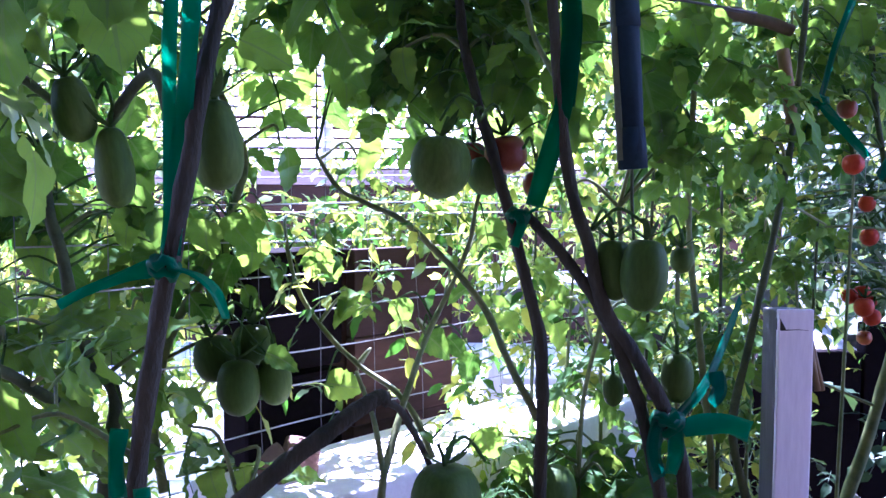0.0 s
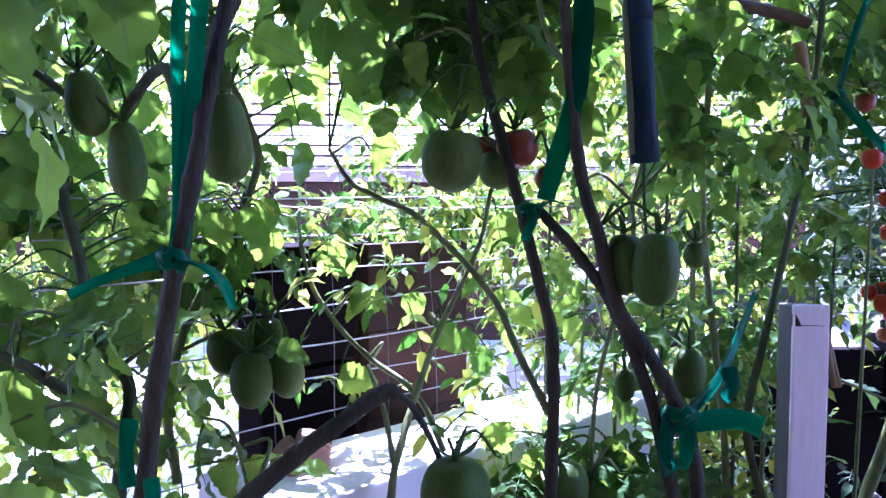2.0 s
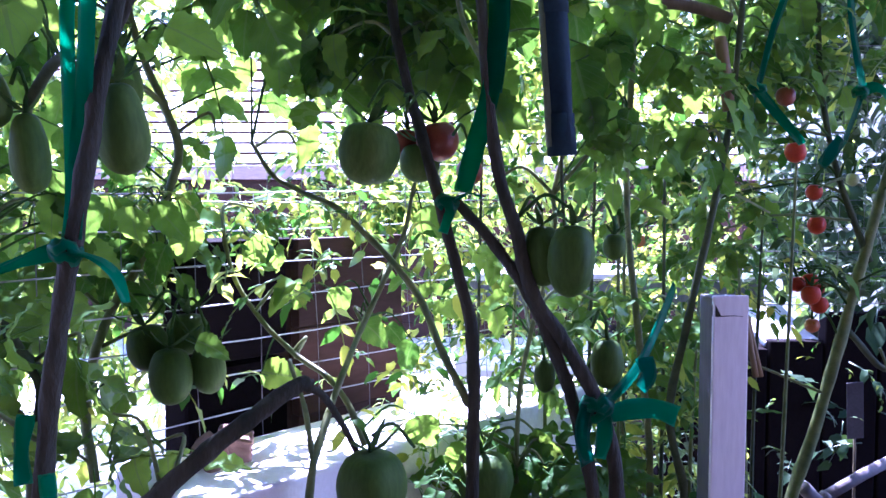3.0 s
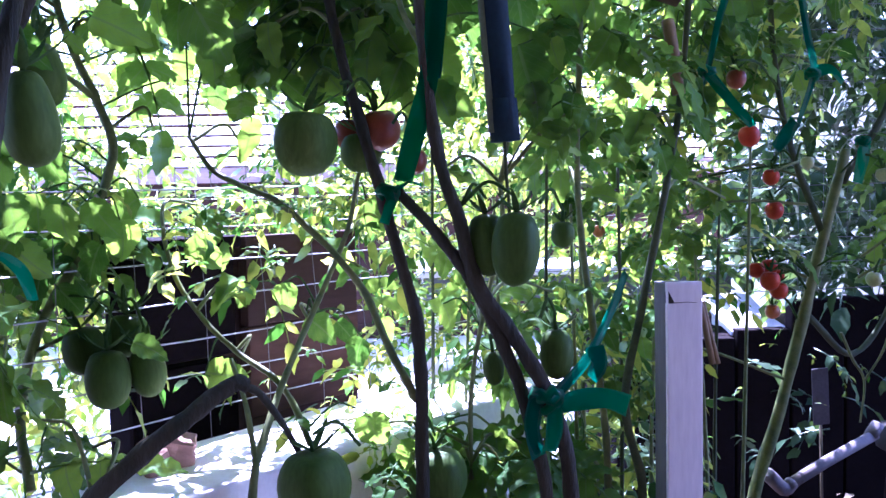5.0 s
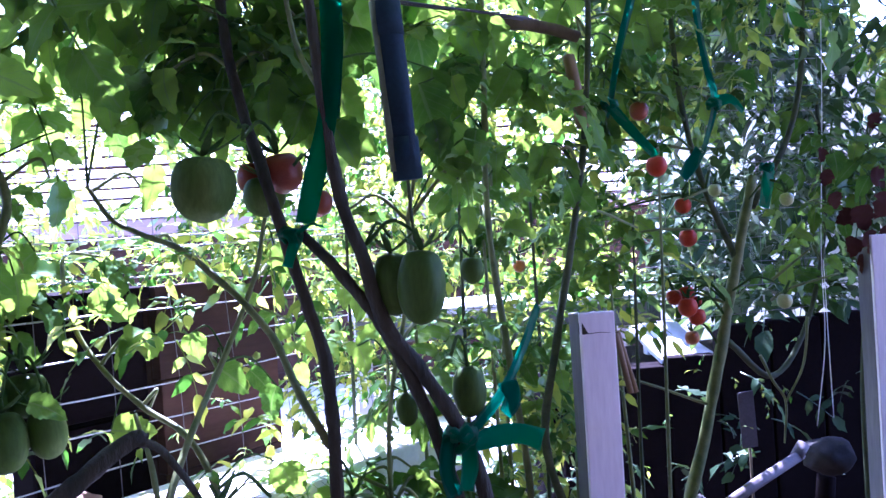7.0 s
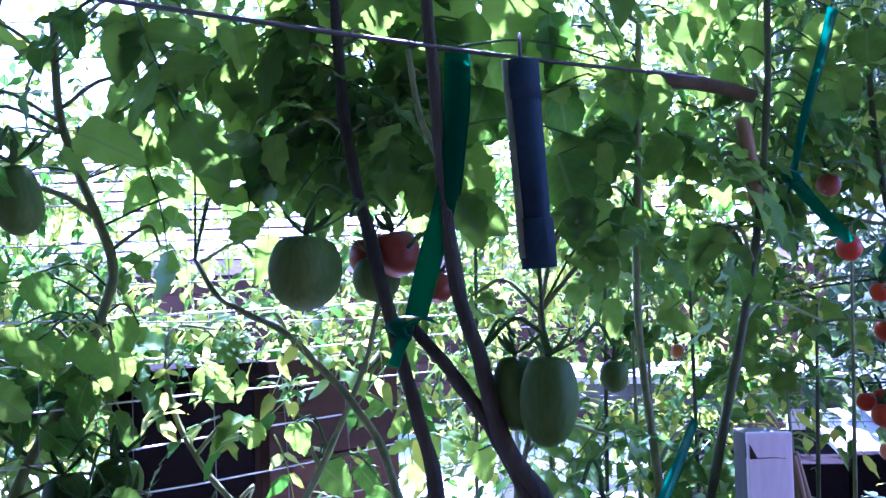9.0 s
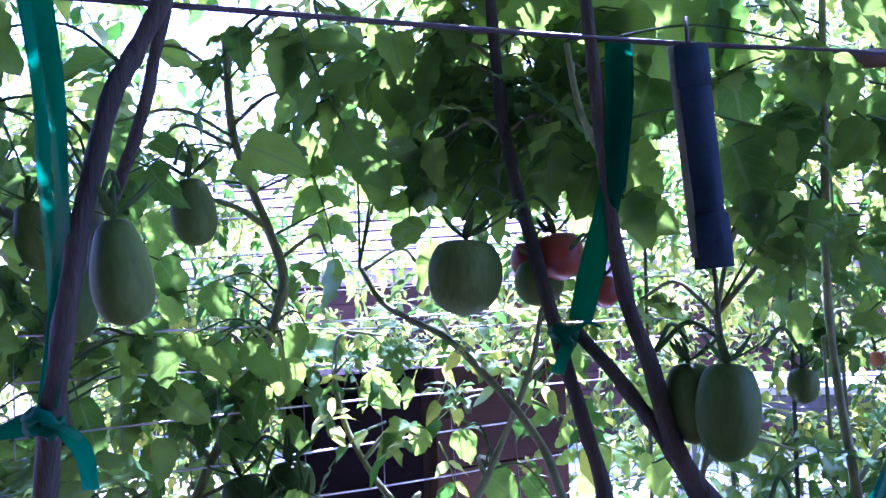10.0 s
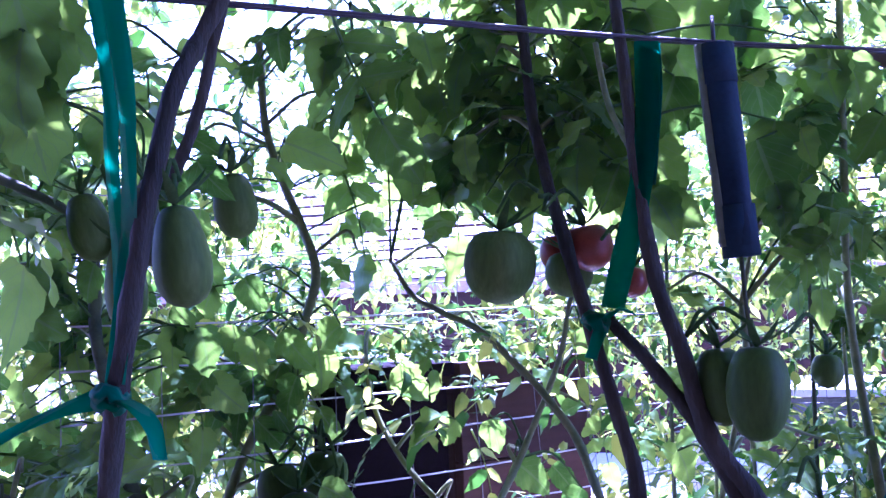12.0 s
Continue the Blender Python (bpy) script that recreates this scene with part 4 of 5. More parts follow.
hang_leaf(left, (-0.391, 0.78, 1.354), 0.05, 40, 202, LL)
hang_leaf(left, (-0.334, 0.92, 1.363), 0.04, -10, 203, LL)
hang_leaf(left, (-0.459, 0.95, 1.217), 0.06, -35, 204, LL)
hang_leaf(left, (-0.479, 0.95, 1.276), 0.055, 15, 205, LL)
hang_leaf(left, (-0.256, 1.12, 1.17), 0.06, -60, 206, LL)
hang_leaf(left, (-0.182, 1.0, 1.014), 0.045, 75, 207, LL)
hang_leaf(left, (-0.311, 1.02, 0.936), 0.04, -45, 208, LL)
hang_leaf(left, (-0.368, 0.72, 1.003), 0.085, 5, 209, LL)
hang_leaf(left, (-0.415, 0.85, 1.042), 0.05, 60, 210, LL)
hang_leaf(left, (-0.237, 1.15, 1.398), 0.075, 70, 211, LL)
hang_leaf(left, (-0.447, 1.0, 1.051), 0.045, 10, 212, LL)
hang_leaf(left, (-0.172, 0.97, 1.457), 0.065, 5, 215, LL)
hang_leaf(left, (-0.192, 0.98, 1.369), 0.07, 70, 216, LL)
hang_leaf(left, (-0.246, 0.86, 1.325), 0.05, 30, 218, LL)
hang_leaf(left, (-0.248, 0.66, 1.335), 0.05, 10, 219, LL)
hang_leaf(left, (-0.268, 0.68, 1.39), 0.06, -20, 220, LL)
hang_leaf(left, (-0.447, 0.9, 1.235), 0.06, 50, 221, LL)
hang_leaf(left, (-0.298, 1.05, 1.162), 0.055, 40, 222, LL)
hang_leaf(left, (-0.351, 0.95, 1.167), 0.05, -20, 223, LL)
hang_leaf(left, (-0.477, 0.9, 1.053), 0.06, 70, 224, LL)
hang_leaf(left, (-0.303, 1.0, 1.166), 0.05, 0, 225, LL)
hang_leaf(left, (-0.465, 0.95, 1.199), 0.05, -10, 226, LL)
hang_leaf(left, (-0.268, 1.08, 1.101), 0.05, 15, 227, LL)
hang_leaf(left, (-0.33, 0.9, 1.379), 0.04, 60, 228, LL)
hang_leaf(left, (-0.308, 1.05, 1.221), 0.05, 20, 229, LL)
hang_leaf(mid, (-0.08, 1.12, 1.352), 0.075, 10, 300, ML)
hang_leaf(mid, (-0.036, 1.13, 1.394), 0.06, -20, 301, ML)
hang_leaf(mid, (0.071, 1.12, 1.393), 0.075, 15, 302, ML)
hang_leaf(mid, (0.097, 1.12, 1.327), 0.06, -25, 303, ML)
hang_leaf(mid, (-0.109, 1.15, 1.413), 0.06, 40, 304, ML)
hang_leaf(mid, (0.267, 1.02, 1.287), 0.045, 20, 305, ML)
hang_leaf(mid, (0.308, 1.04, 1.28), 0.036, -15, 306, ML)
hang_leaf(mid, (0.001, 1.12, 1.013), 0.055, 60, 307, ML)
hang_leaf(mid, (-0.111, 1.15, 1.054), 0.04, -40, 308, ML)
hang_leaf(mid, (0.071, 1.12, 1.153), 0.05, 30, 309, ML)
hang_leaf(mid, (-0.063, 1.15, 1.45), 0.06, -40, 310, ML)
hang_leaf(mid, (0.019, 1.12, 1.429), 0.06, 30, 311, ML)
hang_leaf(mid, (0.132, 1.14, 1.396), 0.06, 5, 312, ML)
hang_leaf(mid, (-0.121, 1.1, 0.958), 0.055, 80, 313, ML)
hang_leaf(mid, (-0.164, 1.18, 1.107), 0.06, 35, 314, ML)
hang_leaf(mid, (-0.115, 1.07, 1.34), 0.055, 10, 315, ML)
hang_leaf(mid, (-0.055, 1.08, 1.345), 0.06, -5, 316, ML)
hang_leaf(mid, (-0.088, 1.12, 1.451), 0.065, -30, 318, ML)
hang_leaf(mid, (-0.021, 1.1, 1.42), 0.06, 20, 319, ML)
hang_leaf(mid, (0.017, 1.1, 1.452), 0.06, -15, 320, ML)
hang_leaf(mid, (0.065, 1.14, 1.437), 0.06, 30, 321, ML)
hang_leaf(mid, (0.068, 1.12, 1.348), 0.055, -10, 322, ML)
hang_leaf(mid, (-0.021, 1.1, 1.311), 0.045, 50, 323, ML)
hang_leaf(mid, (0.172, 1.15, 1.293), 0.05, 10, 324, ML)
hang_leaf(mid, (-0.049, 1.15, 1.048), 0.045, 15, 325, ML)
hang_leaf(mid, (0.035, 1.15, 0.971), 0.05, -30, 326, ML)
hang_leaf(mid, (0.166, 1.15, 1.017), 0.045, 30, 327, ML)
hang_leaf(mid, (0.063, 1.08, 0.882), 0.06, 20, 328, ML)
hang_leaf(mid, (0.104, 1.06, 0.852), 0.06, -30, 329, ML)
hang_leaf(behind, (0.359, 1.2, 1.426), 0.07, 10, 400, BL)
hang_leaf(behind, (0.404, 1.1, 1.258), 0.05, -20, 401, BL)
hang_leaf(behind, (0.408, 1.2, 1.367), 0.06, 30, 402, BL)
hang_leaf(behind, (0.168, 1.08, 1.294), 0.07, 60, 403, BL)
hang_leaf(behind, (0.292, 1.14, 1.444), 0.065, 30, 406, BL)
hang_leaf(behind, (0.186, 1.14, 1.404), 0.065, -20, 405, BL)
hang_leaf(behind, (0.304, 1.15, 1.369), 0.06, -30, 407, BL)
hang_leaf(behind, (0.33, 1.15, 1.281), 0.055, 10, 408, BL)
hang_leaf(behind, (0.32, 1.12, 1.423), 0.08, -15, 583, BL)
hang_leaf(behind, (0.52, 1.2, 1.297), 0.05, 0, 409, BL)
hang_leaf(behind, (0.454, 1.15, 1.217), 0.045, 20, 410, BL)
hang_leaf(behind, (0.32, 1.2, 1.406), 0.06, -35, 411, BL)
hang_leaf(behind, (0.588, 1.25, 1.423), 0.06, 15, 412, BL)
hang_leaf(behind, (0.402, 1.2, 1.225), 0.045, 40, 413, BL)
hang_leaf(behind, (0.57, 1.25, 1.48), 0.06, -20, 414, BL)

hang_leaf(left, (-0.217, 0.6, 1.383), 0.075, 10, 500, [[Vector((-0.301, 0.62, 1.434)), Vector((-0.302, 0.62, 1.378))]])
hang_leaf(left, (-0.213, 0.62, 1.361), 0.06, -15, 501, [[Vector((-0.301, 0.62, 1.434)), Vector((-0.302, 0.62, 1.378))]])
hang_leaf(left, (-0.232, 0.62, 1.326), 0.075, 5, 502, [[Vector((-0.301, 0.62, 1.434)), Vector((-0.302, 0.62, 1.378))]])
hang_leaf(left, (-0.214, 0.63, 1.394), 0.06, 25, 503, [[Vector((-0.301, 0.62, 1.434)), Vector((-0.302, 0.62, 1.378))]])
hang_leaf(left, (-0.229, 0.6, 1.352), 0.07, -20, 504, [[Vector((-0.301, 0.62, 1.434)), Vector((-0.302, 0.62, 1.378))]])
for k, (c, size, lean) in enumerate((((-0.255, 0.56, 1.42), 0.075, 5), ((-0.275, 0.58, 1.36), 0.08, -15), ((-0.245, 0.57, 1.475), 0.08, 20), ((-0.305, 0.6, 1.41), 0.075, 0), ((-0.295, 0.58, 1.305), 0.07, -10), ((-0.33, 0.62, 1.345), 0.075, 15))):
    hang_leaf(left, c, size, lean, 670 + k, [[Vector((-0.301, 0.62, 1.434)), Vector((-0.302, 0.62, 1.378))]])
hang_leaf(left, (-0.312, 0.8, 1.358), 0.05, 0, 505, LL)
hang_leaf(left, (-0.303, 0.84, 1.366), 0.045, 15, 506, LL)
hang_leaf(left, (-0.331, 0.75, 1.37), 0.05, -60, 507, LL)
hang_leaf(left, (-0.43, 0.85, 1.235), 0.05, 30, 508, LL)
hang_leaf(left, (-0.413, 0.9, 1.237), 0.05, -30, 509, LL)
hang_leaf(left, (-0.425, 0.85, 1.201), 0.06, 60, 510, LL)
hang_leaf(left, (-0.419, 0.95, 1.176), 0.05, 20, 511, LL)
hang_leaf(left, (-0.33, 0.95, 1.179), 0.04, 60, 512, LL)
hang_leaf(left, (-0.304, 0.95, 1.164), 0.055, 20, 517, LL)
hang_leaf(left, (-0.271, 0.98, 1.149), 0.06, -10, 518, LL)
hang_leaf(left, (-0.239, 1.02, 1.156), 0.06, 30, 519, LL)
hang_leaf(left, (-0.334, 0.95, 1.187), 0.06, 0, 520, LL)
hang_leaf(left, (-0.457, 0.9, 1.238), 0.06, 70, 521, LL)
hang_leaf(left, (-0.485, 0.9, 1.195), 0.06, 60, 522, LL)
hang_leaf(left, (-0.315, 1.0, 1.112), 0.06, 40, 523, LL)
hang_leaf(left, (-0.269, 1.05, 1.105), 0.06, -30, 524, LL)
hang_leaf(left, (-0.234, 1.08, 1.131), 0.055, 10, 525, LL)
hang_leaf(left, (-0.469, 0.9, 1.085), 0.06, 20, 526, LL)
hang_leaf(left, (-0.336, 0.98, 1.127), 0.055, -40, 527, LL)
hang_leaf(mid, (-0.083, 1.08, 1.442), 0.085, 10, 540, ML)
hang_leaf(mid, (-0.069, 1.08, 1.349), 0.08, -10, 541, ML)
hang_leaf(mid, (-0.036, 1.1, 1.478), 0.085, 25, 542, ML)
hang_leaf(mid, (0.067, 1.08, 1.344), 0.075, -5, 543, ML)
hang_leaf(mid, (0.088, 1.1, 1.445), 0.08, 20, 544, ML)
hang_leaf(mid, (0.163, 1.08, 1.398), 0.08, -15, 545, ML)
hang_leaf(mid, (0.154, 1.08, 1.337), 0.075, 5, 546, ML)
hang_leaf(mid, (0.162, 1.06, 1.29), 0.06, 40, 547, ML)
hang_leaf(mid, (0.188, 1.1, 1.439), 0.07, 30, 548, ML)
hang_leaf(mid, (0.017, 1.1, 1.327), 0.07, 35, 549, ML)
hang_leaf(mid, (-0.169, 1.1, 1.392), 0.07, -15, 550, ML)
hang_leaf(mid, (0.124, 1.1, 1.476), 0.08, -10, 551, ML)
hang_leaf(mid, (0.263, 1.02, 1.282), 0.055, 0, 552, ML)
hang_leaf(mid, (0.322, 1.1, 1.425), 0.075, 15, 553, ML)
hang_leaf(mid, (0.127, 1.1, 1.432), 0.07, 10, 555, ML)
hang_leaf(mid, (0.108, 1.12, 1.356), 0.06, 30, 556, ML)
hang_leaf(mid, (-0.019, 1.1, 1.525), 0.085, 10, 640, ML)
hang_leaf(mid, (0.06, 1.1, 1.522), 0.09, 20, 642, ML)
hang_leaf(mid, (0.136, 1.1, 1.516), 0.085, 5, 644, ML)
hang_leaf(mid, (0.163, 1.08, 1.475), 0.08, 25, 645, ML)
hang_leaf(mid, (0.196, 1.08, 1.5), 0.085, -20, 646, ML)
hang_leaf(mid, (0.255, 1.1, 1.477), 0.08, 15, 647, ML)
hang_leaf(mid, (-0.057, 1.1, 1.523), 0.08, -25, 648, ML)
hang_leaf(mid, (0.225, 1.12, 1.515), 0.08, 10, 649, ML)
hang_leaf(mid, (0.263, 1.08, 1.344), 0.075, -10, 651, ML)
hang_leaf(mid, (-0.037, 1.1, 1.38), 0.07, 20, 652, ML)
hang_leaf(mid, (-0.001, 1.1, 1.335), 0.065, -20, 653, ML)
for k, (c, size, lean) in enumerate((
    ((-0.398, 1.020, 1.343), 0.06, 10), ((-0.380, 1.050, 1.299), 0.06, -20), ((-0.366, 1.050, 1.250), 0.055, 30), ((-0.417, 1.080, 1.266), 0.06, 0), ((-0.378, 1.060, 1.215), 0.055, -40),
    ((-0.472, 1.080, 1.237), 0.06, 20), ((-0.495, 1.000, 1.321), 0.06, -10), ((-0.514, 1.000, 1.354), 0.06, 35), ((-0.154, 1.250, 1.318), 0.05, 10), ((-0.204, 1.250, 1.367), 0.055, -25), ((-0.259, 1.200, 1.345), 0.05, 40),
)):
    hang_leaf(left, c, size, lean, 660 + k, LL)
for k, (c, size, lean) in enumerate((
    ((-0.639, 0.980, 1.205), 0.06, 15), ((-0.572, 0.980, 1.209), 0.065, -20), ((-0.534, 0.980, 1.161), 0.07, 10), ((-0.624, 0.980, 1.144), 0.07, 35), ((-0.568, 0.980, 1.103), 0.065, -10),
    ((-0.652, 0.980, 1.077), 0.07, 20), ((-0.473, 1.000, 1.128), 0.06, -35), ((-0.600, 1.000, 1.050), 0.07, 5), ((-0.530, 1.000, 1.060), 0.06, 40), ((-0.346, 1.000, 1.150), 0.045, 20),
)):
    hang_leaf(left, c, size, lean, 720 + k, LL)
hang_leaf(behind, (0.258, 1.05, 1.319), 0.075, 15, 580, BL)
hang_leaf(behind, (0.281, 1.06, 1.276), 0.07, -10, 581, BL)
hang_leaf(behind, (0.264, 1.1, 1.402), 0.08, 20, 582, BL)
hang_leaf(behind, (0.247, 1.1, 1.46), 0.08, 30, 584, BL)
hang_leaf(behind, (0.307, 1.1, 1.359), 0.075, 10, 585, BL)
hang_leaf(behind, (0.405, 1.1, 1.252), 0.055, 0, 587, BL)
hang_leaf(behind, (0.357, 1.12, 1.414), 0.07, 20, 588, BL)
hang_leaf(behind, (0.52, 1.2, 1.289), 0.055, -10, 589, BL)
hang_leaf(behind, (0.482, 1.2, 1.21), 0.05, 40, 590, BL)
hang_leaf(behind, (0.365, 1.14, 1.359), 0.06, -30, 591, BL)
hang_leaf(behind, (0.636, 1.3, 1.457), 0.06, 10, 592, BL)
hang_leaf(behind, (0.569, 1.28, 1.395), 0.06, -20, 593, BL)
for k, (c, size, lean) in enumerate((
    ((0.402, 1.200, 1.509), 0.065, 10), ((0.458, 1.220, 1.452), 0.06, -20), ((0.448, 1.250, 1.542), 0.065, 25), ((0.502, 1.250, 1.512), 0.065, -10), ((0.540, 1.250, 1.435), 0.06, 15),
    ((0.594, 1.280, 1.524), 0.065, -25), ((0.619, 1.280, 1.459), 0.06, 5), ((0.406, 1.200, 1.396), 0.055, 30), ((0.482, 1.220, 1.377), 0.055, -15), ((0.558, 1.250, 1.352), 0.05, 20), ((0.657, 1.300, 1.513), 0.06, -5),
)):
    hang_leaf(behind, c, size, lean, 690 + k, BL)

# -- the cherry tomato plant at the far side --
rr_ = random.Random(23)
right = thing("tomato_plant", (0.75, 1.55, 0.4), "tall cherry tomato plant with small red and green fruit", "tomato plant", "tomato plants in the bed")
RL = []
_, a = stem_part(right, [(0.688, 1.500, 0.521), (0.715, 1.500, 0.646), (0.764, 1.500, 0.810), (0.810, 1.500, 0.995), (0.841, 1.500, 1.117), (0.874, 1.500, 1.245)], 0.0115, 0.0085, M_SHOOT, seed=51, label="pale green main stem")
RL.append(a)
_, a = stem_part(right, [(0.808, 1.500, 0.954), (0.942, 1.600, 0.864), (1.046, 1.650, 0.964), (1.091, 1.650, 1.157), (1.088, 1.650, 1.386)], 0.006, 0.004, M_STEM, seed=52)
RL.append(a)
_, a = stem_part(right, [(0.844, 1.500, 1.077), (0.785, 1.500, 1.224), (0.750, 1.500, 1.378), (0.738, 1.500, 1.579), (0.739, 1.500, 1.825)], 0.006, 0.004, M_STEM, seed=53)
RL.append(a)
_, a = stem_part(right, [(0.870, 1.500, 1.189), (0.982, 1.550, 1.344), (1.012, 1.550, 1.533), (1.011, 1.550, 1.794)], 0.006, 0.004, M_STEM, seed=54)
RL.append(a)
for k, (p, w, m) in enumerate((((0.578, 1.230, 1.335), 0.028, M_RED_SHADE), ((0.636, 1.330, 1.261), 0.033, M_RED), ((0.742, 1.500, 1.200), 0.029, M_RED), ((0.748, 1.500, 1.142), 0.032, M_RED),
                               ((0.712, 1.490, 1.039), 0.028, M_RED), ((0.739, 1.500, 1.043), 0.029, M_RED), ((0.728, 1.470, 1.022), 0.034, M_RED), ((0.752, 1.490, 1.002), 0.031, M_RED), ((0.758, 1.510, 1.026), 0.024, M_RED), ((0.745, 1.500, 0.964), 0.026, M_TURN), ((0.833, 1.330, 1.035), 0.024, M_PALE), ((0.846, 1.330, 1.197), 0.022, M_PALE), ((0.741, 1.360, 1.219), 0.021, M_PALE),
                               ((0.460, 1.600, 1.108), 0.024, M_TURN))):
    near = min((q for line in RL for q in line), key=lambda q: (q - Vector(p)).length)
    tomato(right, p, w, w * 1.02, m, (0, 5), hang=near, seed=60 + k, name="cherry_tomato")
clump(right, rr_, (0.65, 1.62, 1.2), 0.09, 0.12, 0.08, 12, 0.7, RL)
clump(right, rr_, (0.537, 1.5, 1.117), 0.09, 0.1, 0.08, 12, 0.7, RL)
clump(right, rr_, (0.444, 1.5, 1.293), 0.12, 0.1, 0.08, 16, 0.9, RL)
clump(right, rr_, (0.838, 1.55, 1.403), 0.12, 0.1, 0.08, 13, 0.75, RL)
clump(right, rr_, (1.057, 1.6, 1.347), 0.1, 0.1, 0.08, 16, 0.9, RL)
clump(right, rr_, (1.003, 1.6, 1.184), 0.1, 0.06, 0.08, 9, 0.7, RL)
clump(right, rr_, (1.188, 1.7, 1.259), 0.08, 0.08, 0.08, 12, 0.8, RL)
clump(right, rr_, (0.659, 1.5, 1.472), 0.12, 0.1, 0.08, 16, 0.9, RL)
clump(right, rr_, (0.905, 1.55, 1.661), 0.18, 0.1, 0.08, 20, 1.0, RL)
clump(right, rr_, (0.618, 1.5, 1.68), 0.15, 0.1, 0.08, 16, 1.0, RL)
clump(right, rr_, (1.223, 1.7, 1.517), 0.06, 0.06, 0.08, 6, 0.8, RL)
clump(right, rr_, (0.485, 1.5, 0.918), 0.06, 0.08, 0.08, 10, 0.7, RL)
clump(right, rr_, (1.075, 1.65, 1.077), 0.08, 0.03, 0.08, 8, 0.7, RL)
clump(right, rr_, (0.66, 1.68, 1.05), 0.06, 0.05, 0.08, 8, 0.7, RL)

for k, pts in enumerate((
    [(0.855, 1.420, 1.028), (0.882, 1.400, 1.049), (0.956, 1.380, 1.069)], [(0.856, 1.420, 1.060), (0.869, 1.400, 1.078), (0.910, 1.380, 1.114)],
    [(0.893, 1.550, 0.914), (0.921, 1.560, 0.861), (0.948, 1.570, 0.818), (0.946, 1.580, 0.738)], [(0.973, 1.520, 0.982), (0.971, 1.540, 0.893), (0.950, 1.570, 0.821)],
    [(0.802, 1.450, 1.211), (0.755, 1.420, 1.222), (0.705, 1.400, 1.207)],
)):
    stem_part(right, pts, 0.0028, 0.0018, M_SHOOT, "shoot", 90 + k)

# ---- the dusky red flowers beside the far post ----
PETAL = []
for k in range(10):
    bm = bmesh.new()
    leaflet(bm, Vector(), Vector((1, 0, -0.1)), Vector((0, 0, 1)), 0.075, 0.055, VAR, VAR.uniform(0.1, 0.4), 8, True, 2)
    PETAL.append(mesh_of("petal", bm, M_DULLRED))
flowers = thing("flowering_plant", (1.0, 1.62, 0.4), "dusky red flowering plant in deep shade by a post", "flowering plant")
_, FL = stem_part(flowers, [(1.135, 1.620, 0.517), (1.133, 1.620, 0.810), (1.154, 1.620, 1.039), (1.174, 1.620, 1.265)], 0.006, 0.003, M_STEM, seed=95)
hang_leaf(flowers, (1.081, 1.5, 1.156), 0.05, 10, 620, [FL], PETAL)
hang_leaf(flowers, (1.127, 1.5, 1.174), 0.055, -20, 621, [FL], PETAL)
hang_leaf(flowers, (1.083, 1.48, 1.109), 0.05, 40, 622, [FL], PETAL)
hang_leaf(flowers, (1.056, 1.5, 1.105), 0.04, -30, 623, [FL], PETAL)
hang_leaf(flowers, (1.15, 1.52, 1.12), 0.05, 20, 624, [FL], PETAL)
hang_leaf(flowers, (1.028, 1.52, 1.233), 0.035, 0, 625, [FL], PETAL)
hang_leaf(flowers, (1.031, 1.5, 1.19), 0.035, 30, 626, [FL], PETAL)
hang_leaf(flowers, (1.131, 1.52, 1.228), 0.05, 70, 627, [FL], PETAL)
hang_leaf(flowers, (1.188, 1.55, 1.281), 0.05, 10, 628, [FL], PETAL)
hang_leaf(flowers, (1.077, 1.5, 1.072), 0.04, -10, 629, [FL], PETAL)
hang_leaf(flowers, (1.157, 1.55, 1.064), 0.045, 30, 630, [FL], PETAL)
hang_leaf(flowers, (1.072, 1.54, 1.157), 0.04, -50, 631, [FL], PETAL)
hang_leaf(flowers, (1.176, 1.6, 1.342), 0.035, 15, 632, [FL], PETAL)
hang_leaf(flowers, (1.036, 1.55, 1.278), 0.03, -20, 633, [FL], PETAL)

# ---- green ties ----
tie = thing("plant_tie", (-0.216, 0.685, 1.144), "long looped strips of green tie tape knotted on a stem", "plant tie", "green plant ties")
ribbon(tie, [(-0.215, 0.665, 1.438), (-0.204, 0.667, 1.363), (-0.207, 0.672, 1.322), (-0.210, 0.680, 1.277), (-0.213, 0.688, 1.230), (-0.214, 0.690, 1.182), (-0.215, 0.685, 1.150)], 0.0116, twist=(0.02, 0.2))
ribbon(tie, [(-0.193, 0.655, 1.432), (-0.185, 0.658, 1.361), (-0.190, 0.668, 1.322), (-0.197, 0.678, 1.277), (-0.204, 0.684, 1.230), (-0.209, 0.678, 1.156)], 0.0152, twist=(-0.1, 0.15))
ribbon(tie, [(-0.224, 0.678, 1.146), (-0.242, 0.670, 1.141), (-0.267, 0.660, 1.130), (-0.287, 0.650, 1.118)], 0.016, "tail", (0.3, 1.0), (0, -0.5, 1), taper=0.5)
ribbon(tie, [(-0.210, 0.680, 1.146), (-0.186, 0.670, 1.141), (-0.170, 0.665, 1.128), (-0.161, 0.660, 1.108)], 0.017, "tail", (0.2, 0.8), (0, -0.5, 1), taper=0.7)
knot(tie, (-0.216, 0.682, 1.146), 0.010, 1)
ribbon(tie, [(-0.265, 0.710, 1.007), (-0.265, 0.700, 0.982), (-0.261, 0.695, 0.952)], 0.014, "tail", (0.1, 0.4))
ribbon(tie, [(-0.240, 0.690, 0.963), (-0.239, 0.690, 0.935), (-0.242, 0.690, 0.905)], 0.013, "tail", (0.1, 0.4))

